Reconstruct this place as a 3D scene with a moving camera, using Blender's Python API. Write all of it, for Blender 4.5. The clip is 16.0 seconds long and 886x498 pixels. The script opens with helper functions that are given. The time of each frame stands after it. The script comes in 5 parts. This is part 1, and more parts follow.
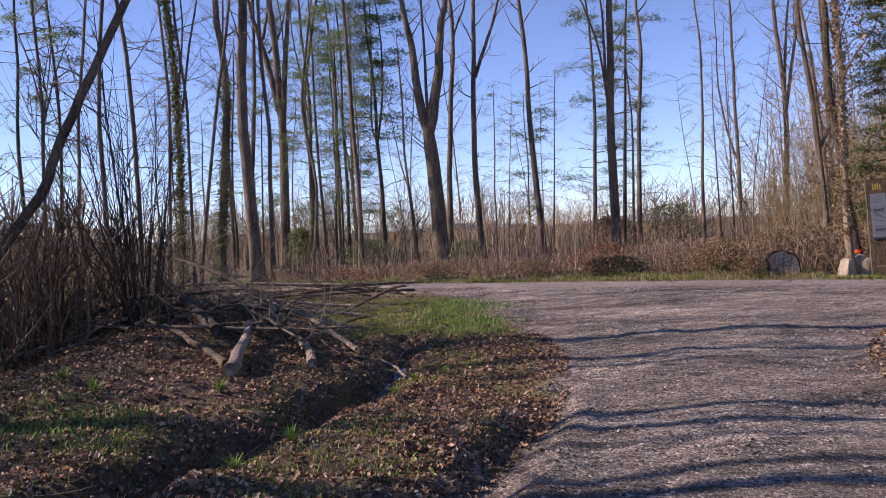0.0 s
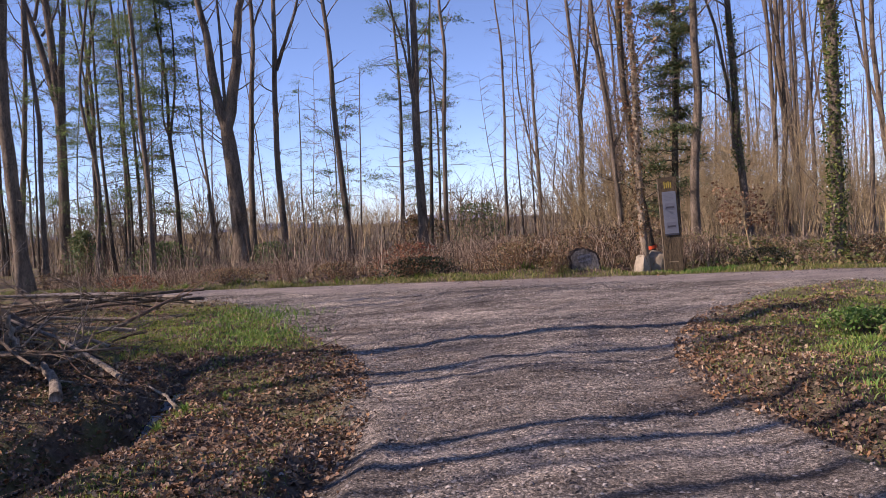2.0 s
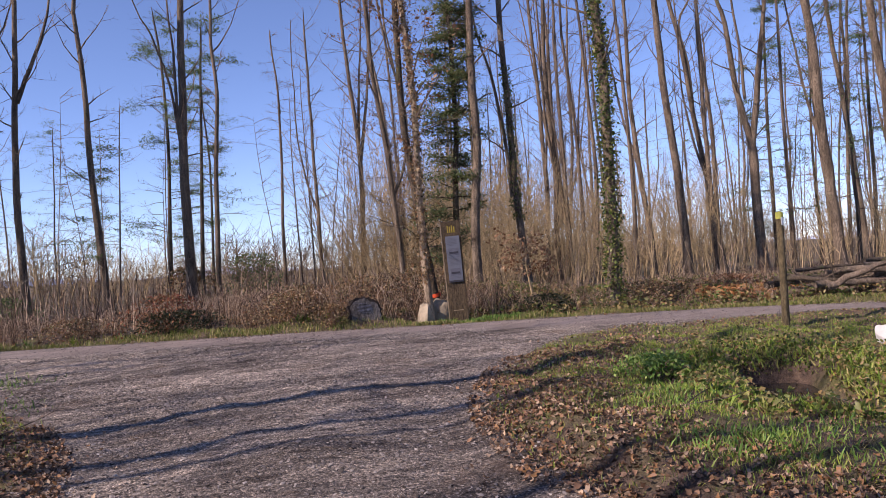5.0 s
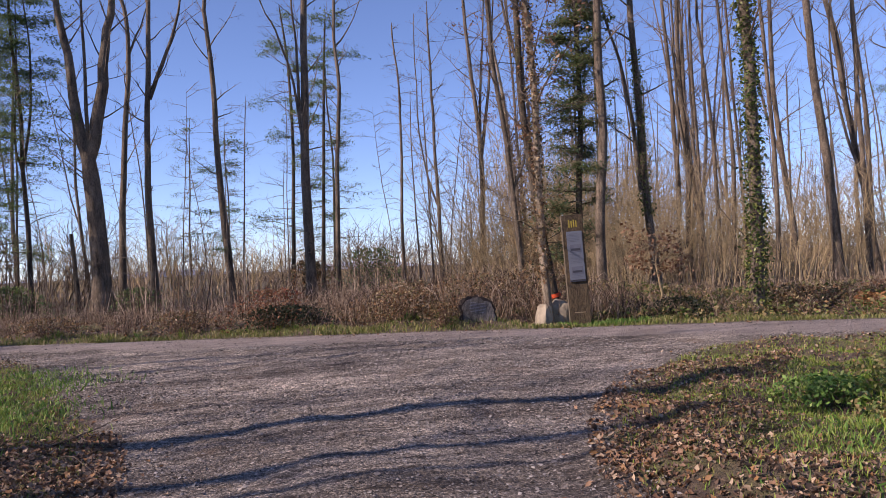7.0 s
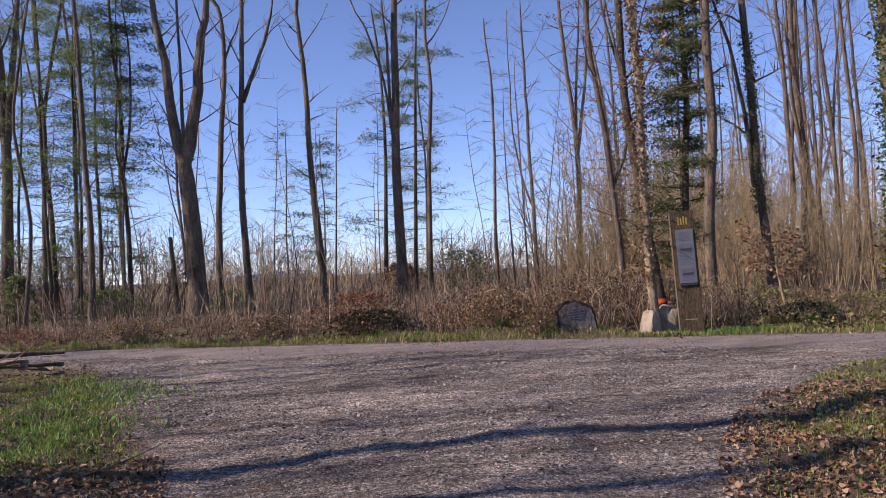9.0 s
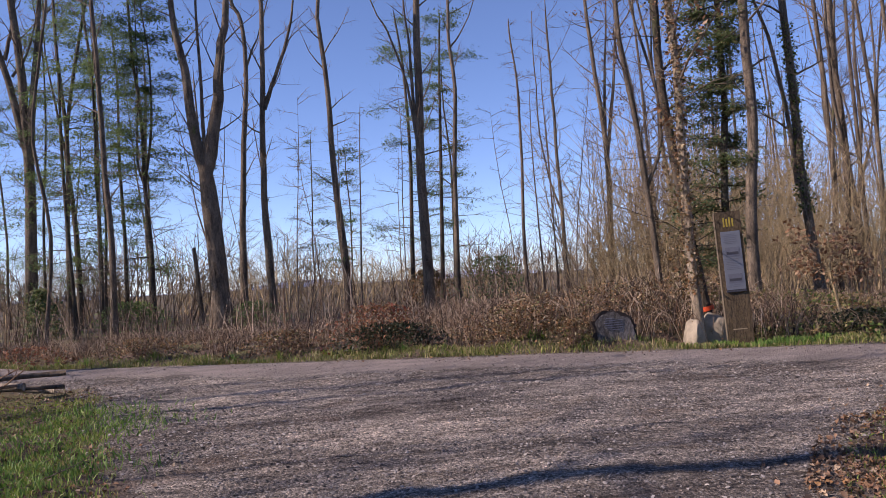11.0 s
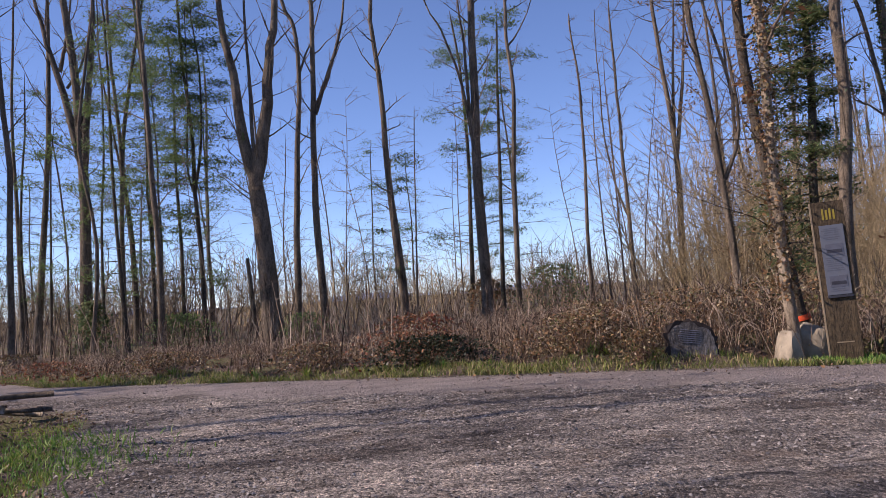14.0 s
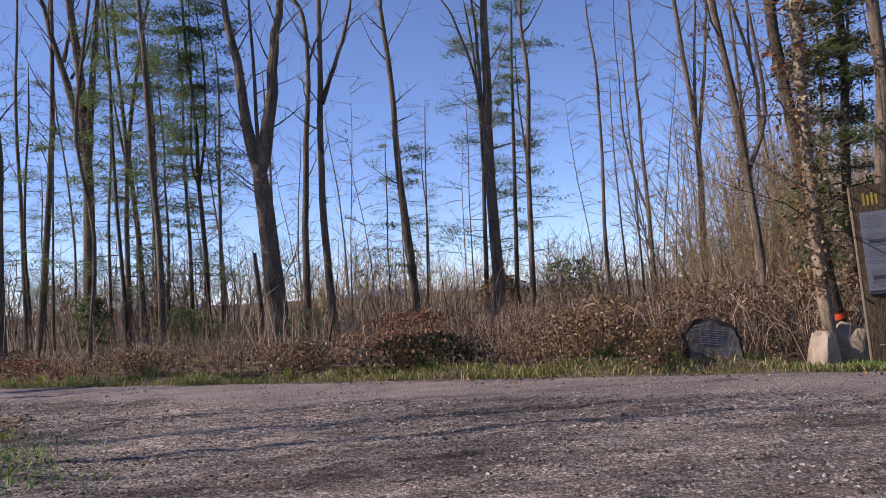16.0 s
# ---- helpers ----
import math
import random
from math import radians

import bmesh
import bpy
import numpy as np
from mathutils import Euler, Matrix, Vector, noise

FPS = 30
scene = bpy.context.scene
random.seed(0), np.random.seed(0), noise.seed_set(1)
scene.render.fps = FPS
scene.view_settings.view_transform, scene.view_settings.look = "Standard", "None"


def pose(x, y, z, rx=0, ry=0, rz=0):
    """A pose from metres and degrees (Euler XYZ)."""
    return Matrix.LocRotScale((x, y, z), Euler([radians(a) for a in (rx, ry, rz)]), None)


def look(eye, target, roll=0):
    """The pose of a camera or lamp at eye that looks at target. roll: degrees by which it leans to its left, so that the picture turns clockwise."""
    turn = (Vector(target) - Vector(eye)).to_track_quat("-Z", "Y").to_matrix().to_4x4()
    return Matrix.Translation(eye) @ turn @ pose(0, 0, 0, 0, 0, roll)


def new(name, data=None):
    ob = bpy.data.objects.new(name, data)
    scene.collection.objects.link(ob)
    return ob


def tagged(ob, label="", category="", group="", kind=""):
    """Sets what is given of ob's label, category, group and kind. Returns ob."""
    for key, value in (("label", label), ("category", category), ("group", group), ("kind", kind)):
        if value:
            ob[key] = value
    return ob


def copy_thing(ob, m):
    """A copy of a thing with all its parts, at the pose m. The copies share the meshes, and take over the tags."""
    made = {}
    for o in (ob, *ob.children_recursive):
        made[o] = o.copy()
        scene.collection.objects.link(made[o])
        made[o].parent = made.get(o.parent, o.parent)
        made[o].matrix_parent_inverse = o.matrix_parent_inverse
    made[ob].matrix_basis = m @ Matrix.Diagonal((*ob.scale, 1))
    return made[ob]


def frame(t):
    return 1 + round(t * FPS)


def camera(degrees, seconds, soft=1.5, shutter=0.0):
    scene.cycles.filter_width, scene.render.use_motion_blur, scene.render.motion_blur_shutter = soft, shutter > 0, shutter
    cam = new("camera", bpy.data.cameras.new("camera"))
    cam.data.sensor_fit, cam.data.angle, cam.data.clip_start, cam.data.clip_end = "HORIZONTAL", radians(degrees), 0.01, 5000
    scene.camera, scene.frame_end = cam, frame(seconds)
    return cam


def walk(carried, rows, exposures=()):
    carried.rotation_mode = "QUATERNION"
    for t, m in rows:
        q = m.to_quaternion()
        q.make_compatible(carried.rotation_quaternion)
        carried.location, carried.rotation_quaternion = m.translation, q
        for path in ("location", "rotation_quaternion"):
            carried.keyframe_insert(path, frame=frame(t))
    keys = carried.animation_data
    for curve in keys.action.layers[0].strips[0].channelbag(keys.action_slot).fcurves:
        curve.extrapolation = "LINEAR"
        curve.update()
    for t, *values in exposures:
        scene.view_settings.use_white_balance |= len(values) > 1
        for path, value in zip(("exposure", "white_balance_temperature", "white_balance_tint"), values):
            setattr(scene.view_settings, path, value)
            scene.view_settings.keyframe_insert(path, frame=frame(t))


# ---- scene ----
cam = camera(57.6, 16.0, soft=0.6)
PATH = [
    (0, (0.228, 0.222, 1.304), (0.208, 2.222, 1.255), -2.6),
    (0.5, (0.309, 0.467, 1.334), (0.335, 2.466, 1.275), -3.0),
    (1, (0.351, 0.722, 1.316), (0.57, 2.709, 1.244), -2.7),
    (1.5, (0.347, 0.945, 1.28), (0.731, 2.906, 1.212), -2.9),
    (2, (0.492, 1.227, 1.3), (0.936, 3.176, 1.227), -3.1),
    (2.5, (0.54, 1.471, 1.237), (1.165, 3.37, 1.17), -3.2),
    (3, (0.568, 1.769, 1.241), (1.358, 3.606, 1.183), -3.0),
    (3.5, (0.696, 2.0, 1.255), (1.524, 3.82, 1.213), -2.9),
    (4, (0.829, 2.212, 1.21), (1.75, 3.987, 1.24), -3.4),
    (4.2, (0.876, 2.282, 1.193), (1.83, 4.04, 1.22), -3.5),
    (6.3, (1.584, 3.362, 1.137), (2.475, 5.152, 1.19), -2.6),
    (6.5, (1.634, 3.458, 1.146), (2.473, 5.273, 1.196), -2.6),
    (7, (1.731, 3.661, 1.141), (2.404, 5.544, 1.178), -2.5),
    (7.5, (1.819, 3.902, 1.139), (2.416, 5.811, 1.175), -2.8),
    (8, (1.875, 4.17, 1.123), (2.43, 6.091, 1.167), -2.6),
    (8.5, (1.947, 4.403, 1.133), (2.458, 6.336, 1.176), -2.3),
    (9, (2.096, 4.667, 1.137), (2.544, 6.615, 1.19), -2.6),
    (9.2, (2.119, 4.761, 1.139), (2.55, 6.713, 1.201), -2.6),
    (11.3, (2.342, 5.66, 1.192), (2.714, 7.623, 1.266), -3.4),
    (11.5, (2.353, 5.761, 1.181), (2.717, 7.726, 1.258), -3.3),
    (12, (2.416, 6.018, 1.195), (2.763, 7.986, 1.281), -3.0),
    (12.5, (2.563, 6.284, 1.162), (2.863, 8.259, 1.263), -3.2),
    (13, (2.696, 6.549, 1.15), (2.938, 8.531, 1.258), -3.3),
    (13.5, (2.781, 6.839, 1.132), (3.009, 8.823, 1.245), -3.3),
    (14, (2.901, 7.078, 1.092), (3.123, 9.063, 1.202), -3.8),
    (14.5, (3.054, 7.329, 1.101), (3.239, 9.317, 1.215), -4.2),
    (15, (3.153, 7.592, 1.058), (3.327, 9.581, 1.17), -4.0),
    (15.5, (3.238, 7.861, 1.075), (3.413, 9.851, 1.186), -3.4),
    (16, (3.353, 8.139, 1.042), (3.526, 10.129, 1.147), -3.6),
]
walk(cam, [(t, look(eye, target, roll)) for t, eye, target, roll in PATH], exposures=[(0, 0.50, 6850, 32), (5, 0.42, 6800, 31), (10, 0.36, 6700, 29), (16, 0.32, 6600, 27)])

# ---- world, sun ----
SUN_EL, SUN_AZ = radians(34.0), radians(-90.0)  # azimuth from +y towards +x, where the sun stands
world = bpy.data.worlds.new("sky")
scene.world = world
world.use_nodes = True
wn = world.node_tree
sky = wn.nodes.new("ShaderNodeTexSky")
sky.sky_type, sky.sun_disc = "NISHITA", False
sky.sun_elevation, sky.sun_rotation = SUN_EL, SUN_AZ
sky.altitude, sky.air_density, sky.dust_density, sky.ozone_density = 1200.0, 0.72, 0.05, 5.0
wn.nodes["Background"].inputs["Strength"].default_value = 0.15
wn.links.new(sky.outputs["Color"], wn.nodes["Background"].inputs["Color"])
sun = new("sun", bpy.data.lights.new("sun", "SUN"))
sun.data.energy, sun.data.angle, sun.data.color = 5.0, radians(0.5), (1.0, 0.91, 0.77)
sun.matrix_world = look((0, 0, 0), (-math.sin(SUN_AZ) * math.cos(SUN_EL), -math.cos(SUN_AZ) * math.cos(SUN_EL), -math.sin(SUN_EL)))

# ---- materials ----


def material(name, rough=0.85):
    m = bpy.data.materials.new(name)
    m.use_nodes = True
    b = m.node_tree.nodes["Principled BSDF"]
    b.inputs["Roughness"].default_value = rough
    b.inputs["Specular IOR Level"].default_value = 0.3
    return m, m.node_tree, b


def noise_node(nt, scale, detail=4.0, stretch=(1, 1, 1), rough=0.6, coord="Object"):
    tc, mp, nz = nt.nodes.new("ShaderNodeTexCoord"), nt.nodes.new("ShaderNodeMapping"), nt.nodes.new("ShaderNodeTexNoise")
    mp.inputs["Scale"].default_value = stretch
    nt.links.new(tc.outputs[coord], mp.inputs["Vector"])
    nt.links.new(mp.outputs["Vector"], nz.inputs["Vector"])
    nz.inputs["Scale"].default_value, nz.inputs["Detail"].default_value, nz.inputs["Roughness"].default_value = scale, detail, rough
    return nz.outputs["Fac"]


def ramp(nt, fac, *stops):
    r = nt.nodes.new("ShaderNodeValToRGB")
    e = r.color_ramp.elements
    while len(e) < len(stops):
        e.new(0.5)
    for el, (p, c) in zip(e, stops):
        el.position, el.color = p, (*c, 1)
    nt.links.new(fac, r.inputs["Fac"])
    return r.outputs["Color"]


def mix(nt, fac, a, b, blend="MIX"):
    n = nt.nodes.new("ShaderNodeMix")
    n.data_type, n.blend_type = "RGBA", blend
    for sock, v in ((n.inputs["Factor"], fac), (n.inputs[6], a), (n.inputs[7], b)):
        if isinstance(v, (int, float)):
            sock.default_value = v
        elif isinstance(v, tuple):
            sock.default_value = (*v, 1)
        else:
            nt.links.new(v, sock)
    return n.outputs[2]


def bump(nt, b, height, strength, distance):
    n = nt.nodes.new("ShaderNodeBump")
    n.inputs["Strength"].default_value, n.inputs["Distance"].default_value = strength, distance
    nt.links.new(height, n.inputs["Height"])
    nt.links.new(n.outputs["Normal"], b.inputs["Normal"])


def island(nt):
    return nt.nodes.new("ShaderNodeNewGeometry").outputs["Random Per Island"]


def bark(name, dark, light, moss=None, amount=0.55):
    m, nt, b = material(name, 0.9)
    f = noise_node(nt, 7.0, 6.0, (1, 1, 0.22))
    c = ramp(nt, f, (0.32, dark), (0.68, light))
    big = noise_node(nt, 1.3, 3.0, (1, 1, 0.6))
    c = mix(nt, 0.35, c, ramp(nt, big, (0.35, tuple(v * 0.6 for v in dark)), (0.65, tuple(min(1, v * 1.15) for v in light))))
    if moss:
        mf = ramp(nt, noise_node(nt, 2.1, 5.0, (1, 1, 0.4)), (amount, (0, 0, 0)), (amount + 0.12, (1, 1, 1)))
        c = mix(nt, mf, c, moss)
    nt.links.new(c, b.inputs["Base Color"])
    fleck = ramp(nt, noise_node(nt, 26.0, 4.0, (1, 1, 0.5), rough=0.8), (0.38, (0.62, 0.62, 0.60)), (0.62, (1.3, 1.28, 1.24)))
    nt.links.new(mix(nt, 1.0, c, fleck, "MULTIPLY"), b.inputs["Base Color"])
    bump(nt, b, noise_node(nt, 14.0, 6.0, (1, 1, 0.25), rough=0.75), 1.0, 0.06)
    return m


def leafy(name, *colours, rough=0.6, through_light=0.25):
    m, nt, b = material(name, rough)
    n = len(colours)
    c = ramp(nt, island(nt), *[((i + 0.5) / n, col) for i, col in enumerate(colours)])
    c = mix(nt, 0.35, c, mix(nt, noise_node(nt, 0.9, 2.0), (0.35, 0.35, 0.35), (1, 1, 1)), "MULTIPLY")
    nt.links.new(c, b.inputs["Base Color"])
    if through_light:
        tr, add = nt.nodes.new("ShaderNodeBsdfTranslucent"), nt.nodes.new("ShaderNodeMixShader")
        nt.links.new(c, tr.inputs["Color"])
        add.inputs[0].default_value = through_light
        out = nt.nodes["Material Output"]
        nt.links.new(b.outputs[0], add.inputs[1])
        nt.links.new(tr.outputs[0], add.inputs[2])
        nt.links.new(add.outputs[0], out.inputs["Surface"])
    return m


BARK_GREY = bark("bark_grey_brown", (0.048, 0.037, 0.028), (0.24, 0.188, 0.14), (0.10, 0.12, 0.035), 0.62)
BARK_PALE = bark("bark_pale", (0.12, 0.09, 0.065), (0.46, 0.37, 0.27), (0.14, 0.15, 0.06), 0.64)
BARK_DARK = bark("bark_dark", (0.04, 0.032, 0.025), (0.125, 0.10, 0.075), (0.07, 0.09, 0.025), 0.60)
TWIG = bark("twig_bark", (0.10, 0.075, 0.055), (0.24, 0.185, 0.14))
TWIG_TAN = bark("twig_tan", (0.27, 0.20, 0.115), (0.52, 0.41, 0.25))
TWIG_RED = bark("stem_brown", (0.12, 0.07, 0.05), (0.30, 0.20, 0.14))
DEADWOOD = bark("deadwood", (0.055, 0.042, 0.033), (0.22, 0.17, 0.13))
DEADWOOD_PALE = bark("deadwood_pale", (0.14, 0.115, 0.09), (0.46, 0.39, 0.32))
NEEDLES = leafy("needles", (0.08, 0.12, 0.055), (0.14, 0.19, 0.075), (0.22, 0.27, 0.11), (0.11, 0.16, 0.085), (0.30, 0.26, 0.13), through_light=0.45)
NEEDLES_LIGHT = leafy("needles_light", (0.10, 0.16, 0.065), (0.16, 0.235, 0.085), (0.24, 0.31, 0.10), (0.13, 0.19, 0.085), through_light=0.5)
IVY = leafy("ivy_leaf", (0.04, 0.075, 0.02), (0.08, 0.13, 0.03), (0.16, 0.20, 0.05), (0.27, 0.27, 0.08), rough=0.4)
DEAD_LEAF = leafy("dead_leaf", (0.16, 0.075, 0.035), (0.27, 0.14, 0.07), (0.36, 0.21, 0.12), (0.22, 0.12, 0.075), (0.42, 0.28, 0.17))
LITTER = leafy("fallen_leaf", (0.05, 0.035, 0.027), (0.22, 0.12, 0.07), (0.34, 0.20, 0.12), (0.09, 0.06, 0.045), (0.50, 0.37, 0.25), (0.14, 0.09, 0.065), (0.30, 0.16, 0.07), through_light=0.1)
RED_LEAF = leafy("reddish_leaf", (0.20, 0.06, 0.035), (0.32, 0.13, 0.07), (0.10, 0.08, 0.03), (0.38, 0.19, 0.10))
BRAMBLE = leafy("bramble_leaf", (0.03, 0.04, 0.017), (0.22, 0.12, 0.055), (0.40, 0.23, 0.11), (0.10, 0.12, 0.035), (0.62, 0.47, 0.28), (0.05, 0.03, 0.02), (0.30, 0.15, 0.07), (0.14, 0.10, 0.04), rough=0.42)
DARK_LEAF = leafy("dark_evergreen_leaf", (0.018, 0.03, 0.015), (0.035, 0.05, 0.02), (0.06, 0.06, 0.03), rough=0.45)
STEMS_MIX = leafy("stem_mix", (0.035, 0.025, 0.02), (0.15, 0.09, 0.055), (0.26, 0.18, 0.12), (0.58, 0.46, 0.34), (0.07, 0.045, 0.033), rough=0.9, through_light=0)
GRASS = leafy("grass_blade", (0.11, 0.21, 0.03), (0.23, 0.34, 0.045), (0.31, 0.36, 0.08), (0.46, 0.38, 0.17), (0.10, 0.20, 0.03), (0.32, 0.40, 0.06))
GRASS_DULL = leafy("dull_grass_blade", (0.10, 0.15, 0.03), (0.20, 0.25, 0.05), (0.30, 0.30, 0.09), (0.42, 0.34, 0.18), (0.08, 0.13, 0.03), (0.27, 0.20, 0.10))
GRASS_LUSH = leafy("lush_grass_blade", (0.08, 0.18, 0.035), (0.13, 0.25, 0.045), (0.19, 0.32, 0.06), (0.28, 0.36, 0.10))

# ---- ground ----
LEFT_EDGE = [(-6, -30), (-1.6, 0), (0.15, 4.7), (0.55, 5.7), (0.88, 6.47), (1.15, 7.5), (1.41, 9.4), (1.35, 10.6), (0.89, 12.6), (0.3, 14.6),
             (0.08, 16.0), (-0.3, 17.0), (-1.5, 17.7), (-3.0, 19.5), (-5.8, 23.2), (-12, 32.5), (-40, 70)]
FAR_EDGE = [(-40, 76), (-12, 36), (-7.6, 28.6), (-5.0, 24.6), (-2.3, 20.9), (0.5, 19.4), (2.8, 18.3), (4.8, 17.3), (6.5, 16.75), (7.8, 16.35),
            (9.5, 15.65), (11.5, 14.6), (13.5, 13.65), (15, 12.8), (20, 9.6), (45, -10)]
RIGHT_EDGE = [(45, -15), (20, 8.0), (16, 11.2), (14.1, 12.1), (12.9, 12.4), (11.6, 12.6), (8.72, 12.75), (7.8, 12.2), (6.2, 10.8), (5.2, 9.55), (4.57, 8.4),
              (4.21, 7.5), (3.97, 6.8), (3.85, 5.45), (2.8, 0), (-1, -30)]
ROAD = np.array(LEFT_EDGE + FAR_EDGE + RIGHT_EDGE, float)


def seg_distance(px, py, pts, closed=False):
    d = np.full(np.shape(px), 1e9)
    n = len(pts)
    for i in range(n if closed else n - 1):
        (ax, ay), (bx, by) = pts[i], pts[(i + 1) % n]
        vx, vy = bx - ax, by - ay
        t = np.clip(((px - ax) * vx + (py - ay) * vy) / (vx * vx + vy * vy), 0, 1)
        d = np.minimum(d, np.hypot(px - ax - t * vx, py - ay - t * vy))
    return d


def road_inside(px, py):
    """Signed distance to the road's edge: positive on the gravel."""
    inside = np.zeros(np.shape(px), bool)
    n = len(ROAD)
    for i in range(n):
        (ax, ay), (bx, by) = ROAD[i], ROAD[(i + 1) % n]
        cross = ((ay > py) != (by > py)) & (px < (bx - ax) * (py - ay) / (by - ay + 1e-12) + ax)
        inside ^= cross
    d = seg_distance(px, py, ROAD, True)
    return np.where(inside, d, -d)


def step(t):
    t = np.clip(t, 0, 1)
    return t * t * (3 - 2 * t)


WAVES = np.random.RandomState(5).uniform(-1, 1, (28, 3))


def rough_field(x, y, size):
    """A smooth uneven field between about -1 and 1."""
    out = np.zeros(np.shape(x))
    for i, (a, b, c) in enumerate(WAVES):
        k = 2 * math.pi / size * (0.5 + 1.3 * i / len(WAVES))
        ang = a * 3.14159 + i
        out += np.sin(k * (x * math.cos(ang) + y * math.sin(ang)) + c * 7 + b * 5)
    return out / math.sqrt(len(WAVES)) * 0.8


RUT = [(1.12, 7.6), (0.95, 6.7), (0.62, 5.7), (0.3, 4.6), (-0.2, 3.0)]
RUT_RIGHT = [(4.9, 8.6), (4.35, 7.1), (4.05, 5.6), (3.7, 3.6)]
DITCH_LEFT = [(-5.2, -6), (-3.4, 0), (-2.2, 4), (-1.3, 6.1), (-0.98, 7.3), (-0.72, 8.2)]
GULLY = [(-0.72, 8.2), (-0.5, 8.9), (-0.36, 9.8), (-0.45, 10.8)]
POND_RIGHT = [(7.4, 7.2), (8.2, 8.3), (8.7, 8.9)]


def height(x, y):
    x, y = np.asarray(x, float), np.asarray(y, float)
    z = -0.2 + 0.2 * step((y - 9) / 6) - 0.06 * step((x - 4.5) / 4.5) - 0.3 * step((y - 21) / 9)
    d = road_inside(x, y)
    off = step(-d / 0.5)
    on = step(d / 0.6)
    z = z + off * (0.05 * rough_field(x, y, 1.6) + 0.10 * rough_field(x, y, 7.0) + 0.02) * np.clip(1 + 0 * x, 0, 1)
    z = z + off * 0.018 * rough_field(x, y, 0.35)
    z = z + on * (0.010 * rough_field(x, y, 1.2) + 0.010 * rough_field(x + 3, y, 0.5) + 0.007 * rough_field(x, y + 5, 0.27))
    z = z - 0.33 * np.exp(-(seg_distance(x, y, DITCH_LEFT) / 0.32) ** 2) * off
    z = z - 0.16 * np.exp(-(seg_distance(x, y, GULLY) / 0.2) ** 2) * off
    z = z - 0.48 * np.exp(-(seg_distance(x, y, POND_RIGHT) / 0.5) ** 4) * off
    z = z - 0.07 * np.exp(-((seg_distance(x, y, RUT) - 0.02) / 0.16) ** 2) + 0.045 * np.exp(-((seg_distance(x, y, RUT) - 0.3) / 0.12) ** 2)
    z = z - 0.05 * np.exp(-(seg_distance(x, y, RUT_RIGHT) / 0.16) ** 2) + 0.03 * np.exp(-((seg_distance(x, y, RUT_RIGHT) - 0.3) / 0.12) ** 2)
    # cambered track
    z = z + 0.085 * step(d / 1.7) * step((12.5 - y) / 2.5) - 0.03 * on * step((12.5 - y) / 2.5)
    # soil heap under the brushwood
    z = z + 0.42 * np.exp(-(((x + 3.2) / 1.5) ** 2 + ((y - 10.6) / 1.9) ** 2)) * off
    # bank behind the standing stones
    z = z + 0.35 * np.exp(-(((x - 10.3) / 4.0) ** 2 + ((y - 19.8) / 1.4) ** 2)) * off
    return z


def hz(x, y):
    return float(height(np.array([x]), np.array([y]))[0])


def mesh_object(name, verts, faces, mat, parent=None, smooth=False, label="", category="", kind="", group=""):
    me = bpy.data.meshes.new(name)
    if isinstance(verts, np.ndarray):
        k = faces.shape[1]
        me.vertices.add(len(verts))
        me.vertices.foreach_set("co", verts.astype(np.float32).ravel())
        me.loops.add(faces.size)
        me.loops.foreach_set("vertex_index", faces.astype(np.int32).ravel())
        me.polygons.add(len(faces))
        me.polygons.foreach_set("loop_start", np.arange(0, faces.size, k, dtype=np.int32))
        me.update(calc_edges=True)
    else:
        me.from_pydata(verts, [], faces)
    me.materials.append(mat)
    if smooth:
        me.polygons.foreach_set("use_smooth", np.ones(len(me.polygons), bool))
    ob = new(name, me)
    if parent is not None:
        ob.parent = parent
    return tagged(ob, label, category, group, kind)


def axis_steps(lo, hi, fine, far):
    inner = np.arange(lo, hi + fine / 2, fine)
    out, gap, p = [], fine, hi
    while p < far:
        gap *= 1.28
        p += gap
        out.append(p)
    out = np.array(out)
    return np.concatenate([(lo + hi) - out[::-1], inner, out])


